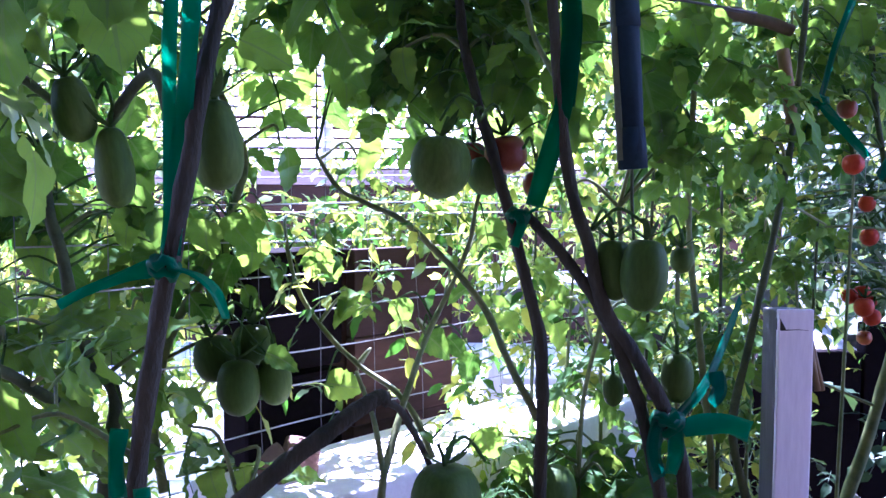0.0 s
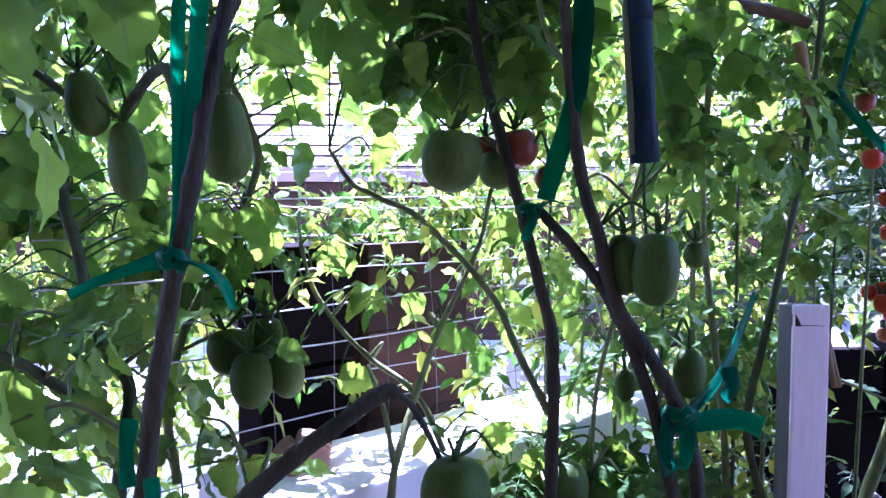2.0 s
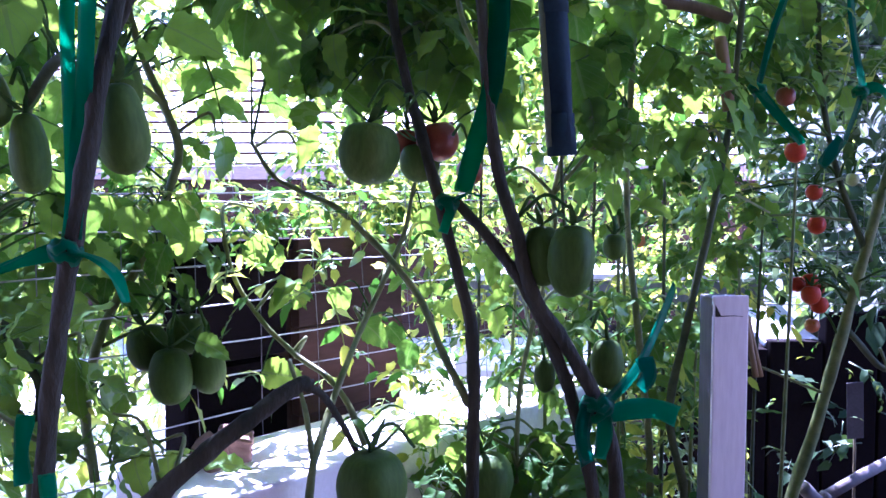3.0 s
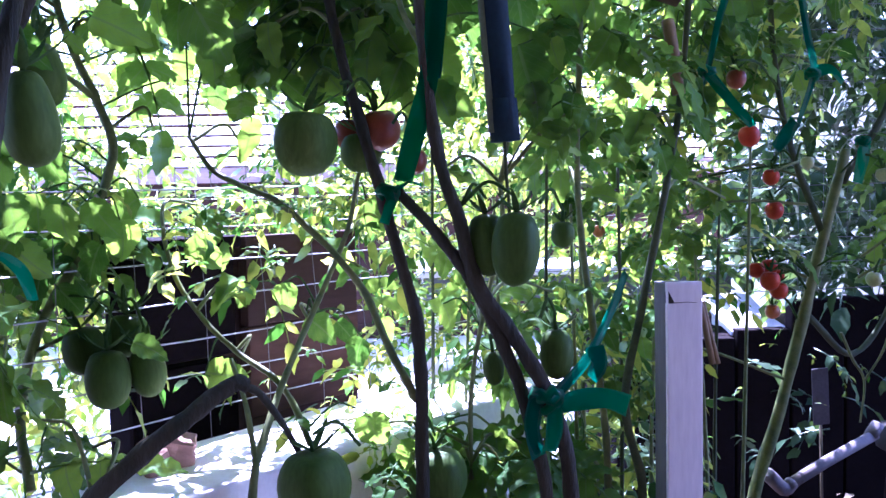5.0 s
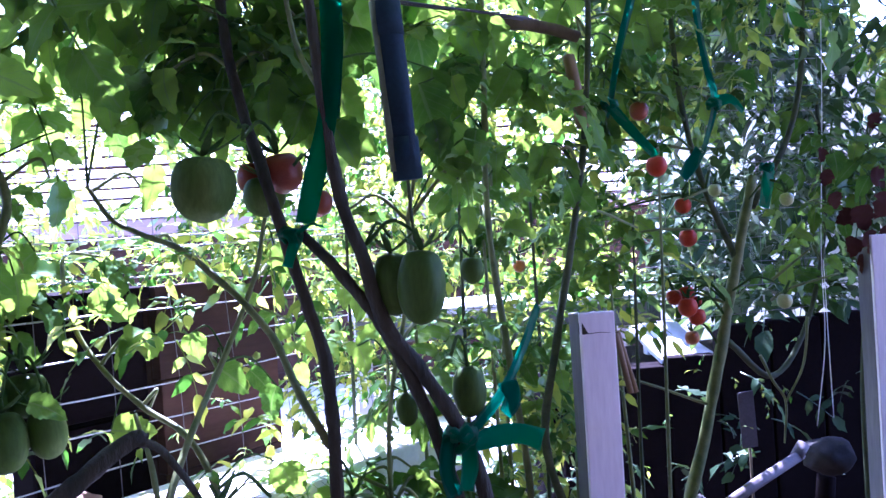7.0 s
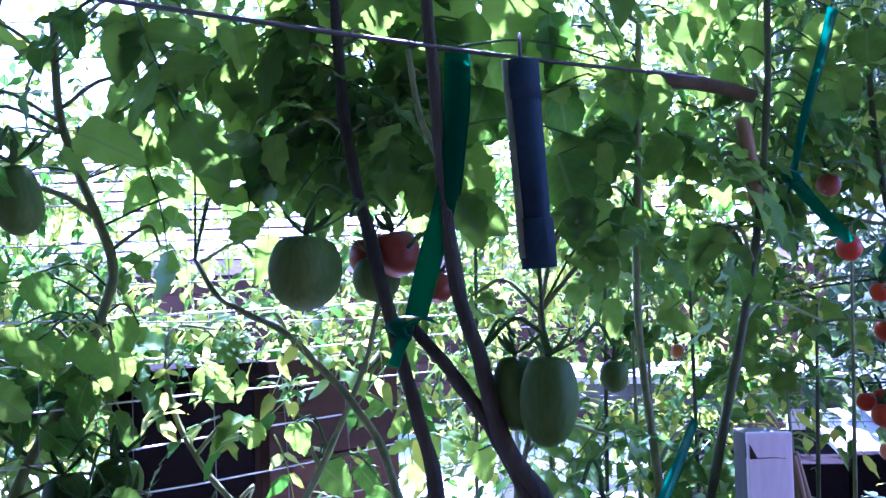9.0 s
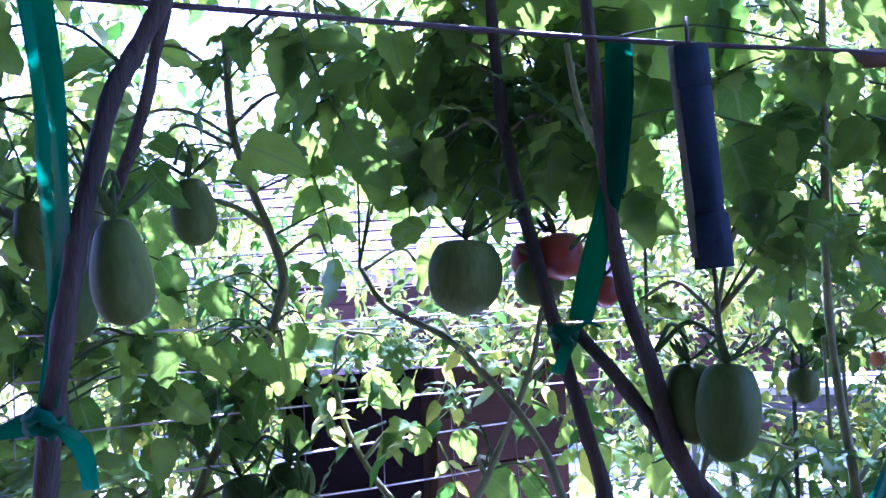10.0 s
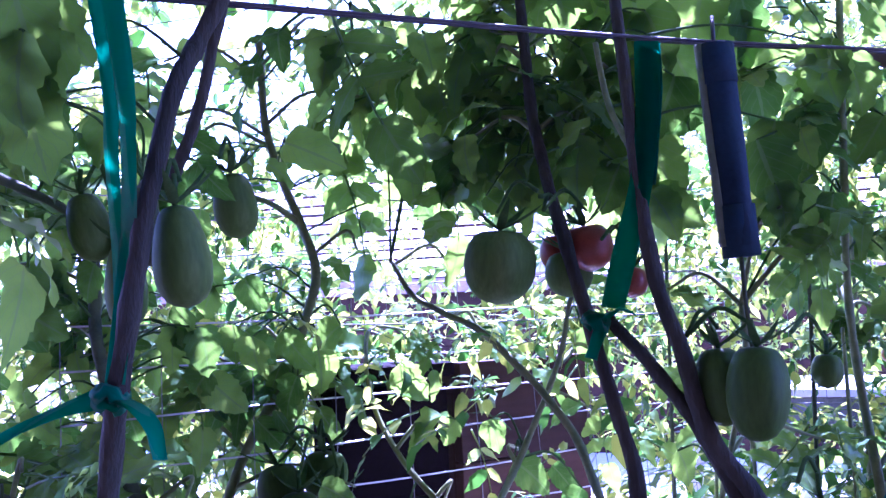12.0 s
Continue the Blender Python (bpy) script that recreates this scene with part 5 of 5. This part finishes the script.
tie2 = thing("plant_tie", (0.093, 0.975, 1.182), "strip of green tie tape from the rail to a forked stem", "plant tie", "green plant ties")
ribbon(tie2, [(0.150, 0.990, 1.448), (0.148, 0.975, 1.376), (0.139, 0.965, 1.307), (0.122, 0.965, 1.246), (0.108, 0.970, 1.195)], 0.022, twist=(0.0, 0.3))
ribbon(tie2, [(0.153, 0.994, 1.448), (0.151, 0.980, 1.377), (0.142, 0.970, 1.308)], 0.02, twist=(0.2, -0.1), material=M_RIBBON_SHADE)
ribbon(tie2, [(0.099, 0.970, 1.185), (0.114, 0.960, 1.194), (0.129, 0.955, 1.190)], 0.018, "tail", (0.2, 0.7), (0, -0.5, 1), taper=0.8)
ribbon(tie2, [(0.099, 0.975, 1.182), (0.092, 0.970, 1.166), (0.086, 0.970, 1.149)], 0.012, "tail", (0.2, 0.4))
knot(tie2, (0.091, 0.982, 1.182), 0.0105, 2)

tie3 = thing("plant_tie", (0.265, 0.970, 0.947), "dark green tie tape knotted low round two stems", "plant tie", "green plant ties")
ribbon(tie3, [(0.382, 1.080, 1.079), (0.355, 1.050, 1.033), (0.316, 1.000, 0.987), (0.273, 0.965, 0.954)], 0.014, twist=(0.6, 0.2), material=M_RIBBON_SHADE)
ribbon(tie3, [(0.277, 0.955, 0.945), (0.298, 0.950, 0.951), (0.325, 0.945, 0.953), (0.350, 0.945, 0.944)], 0.026, "tail", (0.9, 0.1), (0, -1, 0.1), taper=0.9)
ribbon(tie3, [(0.322, 0.990, 1.003), (0.326, 0.980, 0.985), (0.315, 0.975, 0.969)], 0.022, "tail", (0.2, 0.5), material=M_RIBBON_SHADE)
ribbon(tie3, [(0.251, 0.955, 0.955), (0.244, 0.950, 0.920), (0.251, 0.950, 0.888)], 0.02, "tail", (0.2, 0.6), material=M_RIBBON_SHADE)
ribbon(tie3, [(0.270, 0.955, 0.948), (0.269, 0.950, 0.920), (0.263, 0.950, 0.894)], 0.018, "tail", (-0.2, 0.4))
knot(tie3, (0.263, 0.965, 0.950), 0.014, 3)

tie4 = thing("plant_tie", (0.526, 1.200, 1.342), "loose green tie tape among the leaves", "plant tie", "green plant ties")
ribbon(tie4, [(0.565, 1.160, 1.527), (0.555, 1.170, 1.477), (0.540, 1.190, 1.412), (0.526, 1.200, 1.342), (0.507, 1.200, 1.297)], 0.014, twist=(0.2, 0.9), material=M_RIBBON_SHADE)
ribbon(tie4, [(0.526, 1.195, 1.339), (0.541, 1.170, 1.306), (0.570, 1.150, 1.262)], 0.02, "tail", (0.2, 0.5), taper=0.8)
knot(tie4, (0.526, 1.200, 1.342), 0.009, 4)
tie5 = thing("plant_tie", (0.729, 1.340, 1.347), "loose green tie tape among the leaves", "plant tie", "green plant ties")
ribbon(tie5, [(0.717, 1.340, 1.545), (0.722, 1.340, 1.473), (0.732, 1.340, 1.410), (0.741, 1.340, 1.356), (0.717, 1.340, 1.280)], 0.016, twist=(0.2, 0.7), material=M_RIBBON_SHADE)
ribbon(tie5, [(0.741, 1.340, 1.358), (0.768, 1.340, 1.361), (0.787, 1.340, 1.340)], 0.02, "tail", (0.2, 0.6), taper=0.7)
ribbon(tie5, [(0.713, 1.340, 1.283), (0.699, 1.340, 1.263), (0.681, 1.340, 1.241)], 0.024, "tail", (0.2, 0.4), material=M_RIBBON_SHADE)
knot(tie5, (0.739, 1.340, 1.354), 0.009, 5)
tie6 = thing("plant_tie", (0.847, 1.400, 1.216), "short teal tie tape on a cut stem", "plant tie", "green plant ties")
ribbon(tie6, [(0.856, 1.400, 1.252), (0.845, 1.390, 1.221), (0.837, 1.390, 1.186)], 0.026, twist=(0.2, 0.5))
knot(tie6, (0.851, 1.400, 1.253), 0.009, 6)


# ---- the short tube hung from the rail ----
def hanging_tube():
    t = thing("hanging_tube", (0.224, 1.000, 1.241), "short dark blue tube with a pale lit-edge strip, hung from a wire", "tube")
    a, b = Vector((0.211, 1.000, 1.439)), Vector((0.224, 1.000, 1.248))
    line = [a + (b - a) * s for s in (0, 0.25, 0.5, 0.75, 1)]
    part("body", tube(bmesh.new(), line, 0.0155, 0.0155, 16, 0, 0, t.location), M_TAPE, t)
    # thin pale strip added along the body for its sunlit left edge
    side = Vector((-0.014, -0.008, 0))
    part("cane", tube(bmesh.new(), [p + side for p in line], 0.0045, 0.0045, 8, 0.05, 0, t.location), M_TUBE, t, "thin grey-green strip for the tube's lit edge")
    for p, q in ((a, a + (b - a) * 0.2), (a + (b - a) * 0.8, b + (b - a) * 0.05)):
        part("cap", tube(bmesh.new(), [p, (p + q) / 2, q], 0.0168, 0.0168, 16, 0, 0, t.location), M_TAPE, t, "dark blue tape wrap")
    part("cord", tube(bmesh.new(), [b, b + Vector((0.002, 0.004, -0.05)), b + Vector((0.006, 0.006, -0.1))], 0.002, 0.002, 6, 0, 0, t.location), M_STEM, t, "thin dark green cord")
    part("cord", tube(bmesh.new(), [a, a + Vector((0, 0.005, 0.03))], 0.002, 0.002, 6, 0, 0, t.location), M_DARKWIRE, t, "thin dark cord")


hanging_tube()


# ---- sticks and odds and ends at the far side ----
def sticks():
    for k, (a, b) in enumerate((((0.470, 1.190, 1.401), (0.481, 1.180, 1.309)), ((0.509, 1.178, 1.02), (0.523, 1.172, 0.941)), ((0.514, 1.186, 1.022), (0.534, 1.184, 0.939)))):
        a, b = Vector(a), Vector(b)
        bm = bmesh.new()
        d = b - a
        tube(bm, [a - d * (0.04 if k else 0.1), a, a + d * 0.33, a + d * 0.66, b], 0.0036 if k else 0.008, 0.0044 if k else 0.009, 9, 0.1, k)
        solo("bamboo_stick", bm, M_TAN, "short dry tan bamboo stick among the stems", "stick", "bamboo sticks")


sticks()


def bed():
    """The raised bed: mulched soil between low boards."""
    bm = bmesh.new()
    nx, ny = 70, 34
    grid = []
    for i in range(nx + 1):
        x = -1.3 + 4.0 * i / nx
        far = 1.28 + 0.62 * min(1, max(0, (x + 0.1) / 0.6))
        grid.append([bm.verts.new((x, 0.62 + (far - 0.62) * j / ny, 0.46 + 0.03 * noise.noise(Vector((i * 0.35, j * 0.35, 0))) + 0.014 * noise.noise(Vector((i * 1.3, j * 1.3, 5))))) for j in range(ny + 1)])
    for i in range(nx):
        for j in range(ny):
            bm.faces.new((grid[i][j], grid[i + 1][j], grid[i + 1][j + 1], grid[i][j + 1]))
    solo("bed_soil", bm, M_SOIL, "dark mulched soil of the raised bed", "soil", kind="structure")
    side = thing("raised_bed", (0.7, 0.6, 0), "low weathered brown boards round the raised bed", "raised bed", kind="structure")
    for k in range(3):
        bm = bmesh.new()
        box(bm, (-2.02, -0.02, 0.005 + k * 0.17), (2.02, 0.018, 0.17 + k * 0.17), 0.004)
        part("board", bm, M_BROWN, side, smooth=False)


bed()


def shade_backdrop():
    """A wide black backdrop added for the deep shade at the far end of the bed."""
    t = thing("shade_backdrop", (1.3, 2.3, 0), "wide matt black bin-like backdrop added for deep shade", "planter bin")
    for k in range(9):
        bm = bmesh.new()
        h = (0.775, 0.775, 0.79, 0.86)[min(k, 3)] + 0.006 * k
        box(bm, (-0.62 + 0.15 * k, -0.02, 0.0), (-0.476 + 0.15 * k, 0.03, h), 0.006)
        part("panel", bm, M_BLACK, t, smooth=False)
    bm = bmesh.new()
    box(bm, (-0.64, 0.03, 0.0), (0.76, 0.6, 0.755), 0.01)
    part("body", bm, M_BLACK, t, smooth=False)


shade_backdrop()


def oddments():
    """Loose things on the soil at the shaded end of the bed."""
    pipe = thing("plastic_pipe", (0.802, 1.550, 0.616), "pale plastic pipe with an elbow, darkened for shade, lying aslant", "pipe")
    part("tube", tube(bmesh.new(), [Vector(p) for p in ((0.793, 1.550, 0.630), (0.900, 1.620, 0.651), (1.050, 1.720, 0.672))], 0.0105, 0.0105, 14, 0, 0, pipe.location), M_PIPE, pipe)
    part("elbow", tube(bmesh.new(), spline([(0.808, 1.560, 0.633), (0.786, 1.550, 0.627), (0.752, 1.535, 0.660)], 4), 0.0128, 0.0128, 14, 0, 0, pipe.location), M_PIPE, pipe)
    part("collar", tube(bmesh.new(), [Vector(p) for p in ((1.036, 1.711, 0.670), (1.062, 1.730, 0.688))], 0.0128, 0.0128, 14, 0, 0, pipe.location), M_PIPE, pipe)
    bm = bmesh.new()
    bmesh.ops.create_icosphere(bm, subdivisions=3, radius=0.055)
    c = Vector((1.158, 1.800, 0.642))
    for v in bm.verts:
        v.co = Vector((v.co.x, v.co.y, v.co.z * 0.72)) * (1 + 0.2 * noise.noise(v.co * 30) + 0.12 * noise.noise(v.co * 75)) + c
    solo("cloth_bag", bm, M_GREYBAG, "small crumpled grey cloth bag", "bag")
    bm = bmesh.new()
    tube(bm, spline([(1.160, 1.820, 0.590), (1.152, 1.820, 0.532), (1.144, 1.820, 0.308)], 3), 0.02, 0.022, 10)
    solo("short_stake", bm, M_BLACK, "short dark stake under the grey bag", "stake")
    a_, b_ = Vector((0.982, 1.845, 0.792)), Vector((0.993, 1.830, 0.665))
    tag = thing("plant_label", b_, "dull grey plastic plant label on a stick", "plant label")
    bm = bmesh.new()
    d = (a_ - b_)
    box(bm, (-0.018, -0.0015, 0.0), (0.018, 0.0015, d.length), 0.001)
    bmesh.ops.transform(bm, matrix=Euler((0.11, -0.09, 0.0)).to_matrix().to_4x4(), verts=bm.verts)
    part("plate", bm, M_TAG, tag, smooth=False)
    part("stick", tube(bmesh.new(), [Vector((0, 0.004, 0.02)), Vector((0.003, 0.004, -0.15)), Vector((0.01, 0.004, -0.3))], 0.003, 0.003, 6), M_CANE, tag)
    for k, pts in enumerate((
        [(1.050, 1.550, 1.575), (1.045, 1.560, 1.343), (1.035, 1.570, 1.105), (1.038, 1.580, 0.926), (1.024, 1.600, 0.760)],
        [(1.038, 1.570, 1.082), (1.057, 1.600, 0.877), (1.070, 1.620, 0.769)],
    )):
        solo("string", tube(bmesh.new(), spline(pts, 5), 0.0008, 0.0008, 5, 0.2, k), M_STRING, "thin white garden string hanging down", "string", "garden strings")
    # a white sheet added on the end of the bin for the sunlit patch beyond
    bm = bmesh.new()
    box(bm, (-0.085, -0.1, 0.0), (0.085, 0.1, 0.012), 0.003)
    bmesh.ops.subdivide_edges(bm, edges=bm.edges[:], cuts=2, use_grid_fill=True)
    for v in bm.verts:
        v.co.z += 0.012 * noise.noise(v.co * 14)
    bmesh.ops.transform(bm, matrix=Matrix.Translation((1.040, 2.42, 0.821)) @ Euler((radians(24), 0, 0.2)).to_matrix().to_4x4(), verts=bm.verts)
    solo("sunlit_patch", bm, M_SIDING, "crumpled white sheet added for a sunlit patch beyond", "sheet")
    # fallen leaves on the soil
    rnd = random.Random(77)
    bm = bmesh.new()
    for k in range(260):
        c = Vector((rnd.uniform(0.3, 1.25), rnd.uniform(1.15, 1.88), 0.475 + rnd.uniform(0, 0.02)))
        a = rnd.uniform(0, 6.3)
        leaflet(bm, c, Vector((math.cos(a), math.sin(a), rnd.uniform(-0.1, 0.3))), Vector((rnd.gauss(0, 0.4), rnd.gauss(0, 0.4), 1)), rnd.uniform(0.015, 0.04), rnd.uniform(0.008, 0.02), rnd, 0.3, 4)
    solo("leaf_litter", bm, M_CANE, "dry curled fallen leaves on the dark soil", "fallen leaves", kind="stuff")
    # broken brick on the ledge
    for k, (p, s, turn) in enumerate((((-0.166, 1.030, 0.887), (0.022, 0.017, 0.017), 20), ((-0.190, 1.003, 0.883), (0.019, 0.016, 0.014), -35))):
        bm = bmesh.new()
        box(bm, (-s[0], -s[1], -s[2]), s, 0.006)
        bmesh.ops.subdivide_edges(bm, edges=bm.edges[:], cuts=4, use_grid_fill=True)
        for v in bm.verts:
            v.co *= 1 + 0.4 * noise.noise(v.co * 55 + Vector((3 * k, 0, 0)))
        bmesh.ops.transform(bm, matrix=Matrix.Translation(Vector(p)) @ Euler((0.3, 0.25, radians(turn))).to_matrix().to_4x4(), verts=bm.verts)
        solo("brick_piece", bm, M_TERRA, "broken piece of faded brick on the ledge", "brick", "brick pieces", smooth=False)


oddments()


# ---- foliage beyond the bed ----
def bank(name, label, lo, hi, n, size, seed, material, pairs=2, holes=(), gap=True):
    rnd = random.Random(seed)
    bm = bmesh.new()
    made = 0
    while made < n:
        c = Vector([rnd.uniform(a, b) for a, b in zip(lo, hi)])
        if any(all(h[0][k] < c[k] < h[1][k] for k in range(3)) for h in holes) or noise.noise(c * 3.0) < -0.28 or gap and in_ledge_gap(c, size) or in_fence(c):
            continue
        made += 1
        ax = Vector((rnd.gauss(0, 1), rnd.gauss(0, 1), rnd.gauss(-0.2, 0.5))).normalized()
        az = Vector((rnd.gauss(0, 0.5), rnd.gauss(0, 0.5), 1))
        ay = az.cross(ax).normalized()
        compound(bm, rnd, size * rnd.uniform(0.6, 1.3), pairs, 4, c, (ax, ax.cross(ay)), slim=0.75)
    return solo(name, bm, material, label, "foliage", kind="stuff")


bank("bed_foliage", "dense tomato foliage along the back of the bed", (-1.5, 1.4, 1.42), (1.6, 2.0, 2.1), 760, 0.085, 31, M_LEAF_I, holes=(((-0.88, 1.3, 1.47), (-0.45, 2.1, 2.2)),))
bank("bed_foliage", "dense tomato foliage along the back of the bed", (0.12, 1.4, 0.97), (0.7, 1.95, 1.55), 480, 0.058, 32, M_LEAF_I)
# bed leaves in the dark leaf colour, which carries the shade here
bank("bed_foliage", "leaves at the far end of the bed, darkened for shade", (0.8, 1.6, 1.0), (1.3, 1.95, 2.0), 160, 0.075, 54, M_DARKLEAF)
bank("bed_foliage", "sunlit leaves over the low fence", (-1.5, 1.3, 1.0), (0.15, 1.8, 1.2), 290, 0.07, 33, M_LEAF_I)
bank("bed_foliage", "bright leaves growing through the leaning wire mesh", (-0.42, 1.02, 0.93), (0.1, 1.36, 1.2), 80, 0.055, 50, M_LEAF_I, gap=False)
bank("bed_foliage", "sunlit tomato leaves behind the forked plant", (-0.25, 1.7, 1.06), (0.3, 2.1, 1.5), 300, 0.062, 51, M_LEAF_I, gap=False)
bank("bed_foliage", "sunlit tomato leaves behind the fence", (-0.75, 1.55, 0.98), (0.0, 2.0, 1.2), 150, 0.065, 52, M_LEAF_I)
bank("bed_foliage", "sunlit tomato leaves at the back of the bed", (-0.98, 1.5, 1.15), (-0.54, 1.95, 1.66), 170, 0.065, 53, M_LEAF_I, holes=(((-0.85, 1.4, 1.42), (-0.42, 2.0, 1.7)),))
bank("bed_foliage", "leafy shoots above the support wires", (-0.28, 1.0, 1.57), (0.05, 1.4, 1.88), 90, 0.08, 55, M_LEAF_I)
bank("bed_foliage", "leafy shoots above the support wires", (0.35, 1.2, 1.52), (1.0, 1.45, 1.85), 110, 0.08, 57, M_LEAF_I)
bank("bed_foliage", "sunlit low leaves behind the ledge", (0.06, 1.48, 0.72), (0.6, 1.9, 1.12), 150, 0.065, 56, M_LEAF_I)
bank("bed_foliage", "sunlit low leaves at the end of the bed", (-1.1, 1.1, 0.5), (-0.4, 1.45, 0.86), 50, 0.07, 43, M_LEAF_I)
bank("bed_foliage", "leaves at the end of the bed", (-1.5, 1.2, 0.8), (-0.5, 1.7, 1.6), 420, 0.075, 34, M_LEAF_I, holes=(((-0.82, 1.1, 1.42), (-0.42, 1.8, 1.7)),))
# four leafy canopies added above the view, only to block sun
bank("bed_foliage", "unseen leafy canopy added to shade the plants", (-1.1, 0.66, 1.95), (1.2, 1.5, 2.25), 900, 0.13, 41, M_LEAF_I)
bank("bed_foliage", "unseen leafy canopy added to shade the plants", (-0.95, 0.72, 1.76), (-0.1, 1.08, 1.95), 430, 0.11, 48, M_LEAF_I)
bank("bed_foliage", "unseen leafy canopy added to shade the plants", (0.5, 1.5, 2.0), (1.5, 2.3, 2.3), 330, 0.13, 58, M_LEAF_I)
bank("bed_foliage", "unseen leafy canopy added to shade the plants", (-1.1, 1.5, 1.95), (-0.42, 1.85, 2.25), 150, 0.13, 59, M_LEAF_I)
bank("bed_foliage", "low leaves at the end of the ledge", (0.0, 1.42, 0.7), (0.26, 1.7, 1.05), 90, 0.06, 60, M_LEAF_I, gap=False)
bank("bed_foliage", "shaded low leaves round the stems of the bed", (0.06, 1.15, 0.5), (0.5, 1.45, 0.86), 120, 0.075, 44, M_LEAF_I)
bank("bed_foliage", "shaded low leaves round the stems of the bed", (0.14, 1.25, 0.84), (0.52, 1.5, 1.0), 50, 0.07, 45, M_LEAF_I)
bank("bed_foliage", "leafy tops at the back of the bed", (0.1, 1.45, 1.38), (0.8, 1.95, 2.0), 190, 0.066, 46, M_LEAF_I)
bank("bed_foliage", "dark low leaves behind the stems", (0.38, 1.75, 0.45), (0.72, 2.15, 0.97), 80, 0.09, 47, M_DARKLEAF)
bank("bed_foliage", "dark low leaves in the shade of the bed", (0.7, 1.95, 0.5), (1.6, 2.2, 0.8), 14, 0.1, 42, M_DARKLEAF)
bank("bed_foliage", "leafy spray beside the end of the ledge", (0.04, 1.08, 0.79), (0.15, 1.24, 0.9), 34, 0.05, 62, M_LEAF_I, gap=False)
bank("bed_foliage", "tomato leaves above the leaning wire mesh", (-0.4, 1.2, 1.14), (0.06, 1.36, 1.27), 60, 0.055, 63, M_LEAF_I)
bank("bed_foliage", "sunlit leafy shoots at the back of the bed", (-0.72, 1.5, 1.36), (-0.48, 1.75, 1.74), 75, 0.06, 64, M_LEAF_I)
bank("bed_foliage", "sunlit tomato leaves behind the forked plant", (-0.03, 1.5, 1.15), (0.14, 1.7, 1.36), 36, 0.055, 65, M_LEAF_I)
bank("bed_foliage", "sparse small sprigs in the shade of the bed", (0.56, 1.45, 0.55), (1.15, 1.9, 0.98), 16, 0.03, 61, M_LEAF_I, pairs=1)
bank("shrub", "sunlit leafy shrubs in the yard", (-3.8, 3.0, 0.0), (-0.95, 4.3, 2.5), 2000, 0.12, 35, M_FAR, holes=(((-2.7, 2.9, 1.72), (-1.45, 4.4, 2.6)),))
bank("shrub", "sunlit leafy shrubs in the yard", (0.75, 3.1, 0.3), (1.8, 4.2, 2.6), 560, 0.11, 36, M_FAR, holes=(((0.85, 3.0, 1.75), (1.2, 4.3, 2.7)),))
bank("shrub", "sunlit leafy shrubs in the yard", (0.0, 3.2, 0.95), (0.8, 4.4, 2.2), 560, 0.1, 38, M_FAR)
bank("shrub", "tall sunlit leafy shrubs before the white screen", (-1.9, 5.0, 1.85), (2.4, 6.4, 3.9), 1500, 0.16, 37, M_FAR)
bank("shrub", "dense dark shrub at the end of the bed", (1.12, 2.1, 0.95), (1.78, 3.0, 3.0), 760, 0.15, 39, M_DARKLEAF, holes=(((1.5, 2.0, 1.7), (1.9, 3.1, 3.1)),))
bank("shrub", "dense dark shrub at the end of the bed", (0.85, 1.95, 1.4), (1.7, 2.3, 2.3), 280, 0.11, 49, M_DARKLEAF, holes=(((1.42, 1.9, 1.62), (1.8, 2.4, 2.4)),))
bank("hedge", "tall dark hedge along the far side of the yard", (-8.0, 12.0, 0.0), (8.0, 13.2, 5.6), 3000, 0.42, 40, M_DARKLEAF, holes=(((-8.1, 11.9, 2.6), (-4.4, 13.3, 5.7)),))
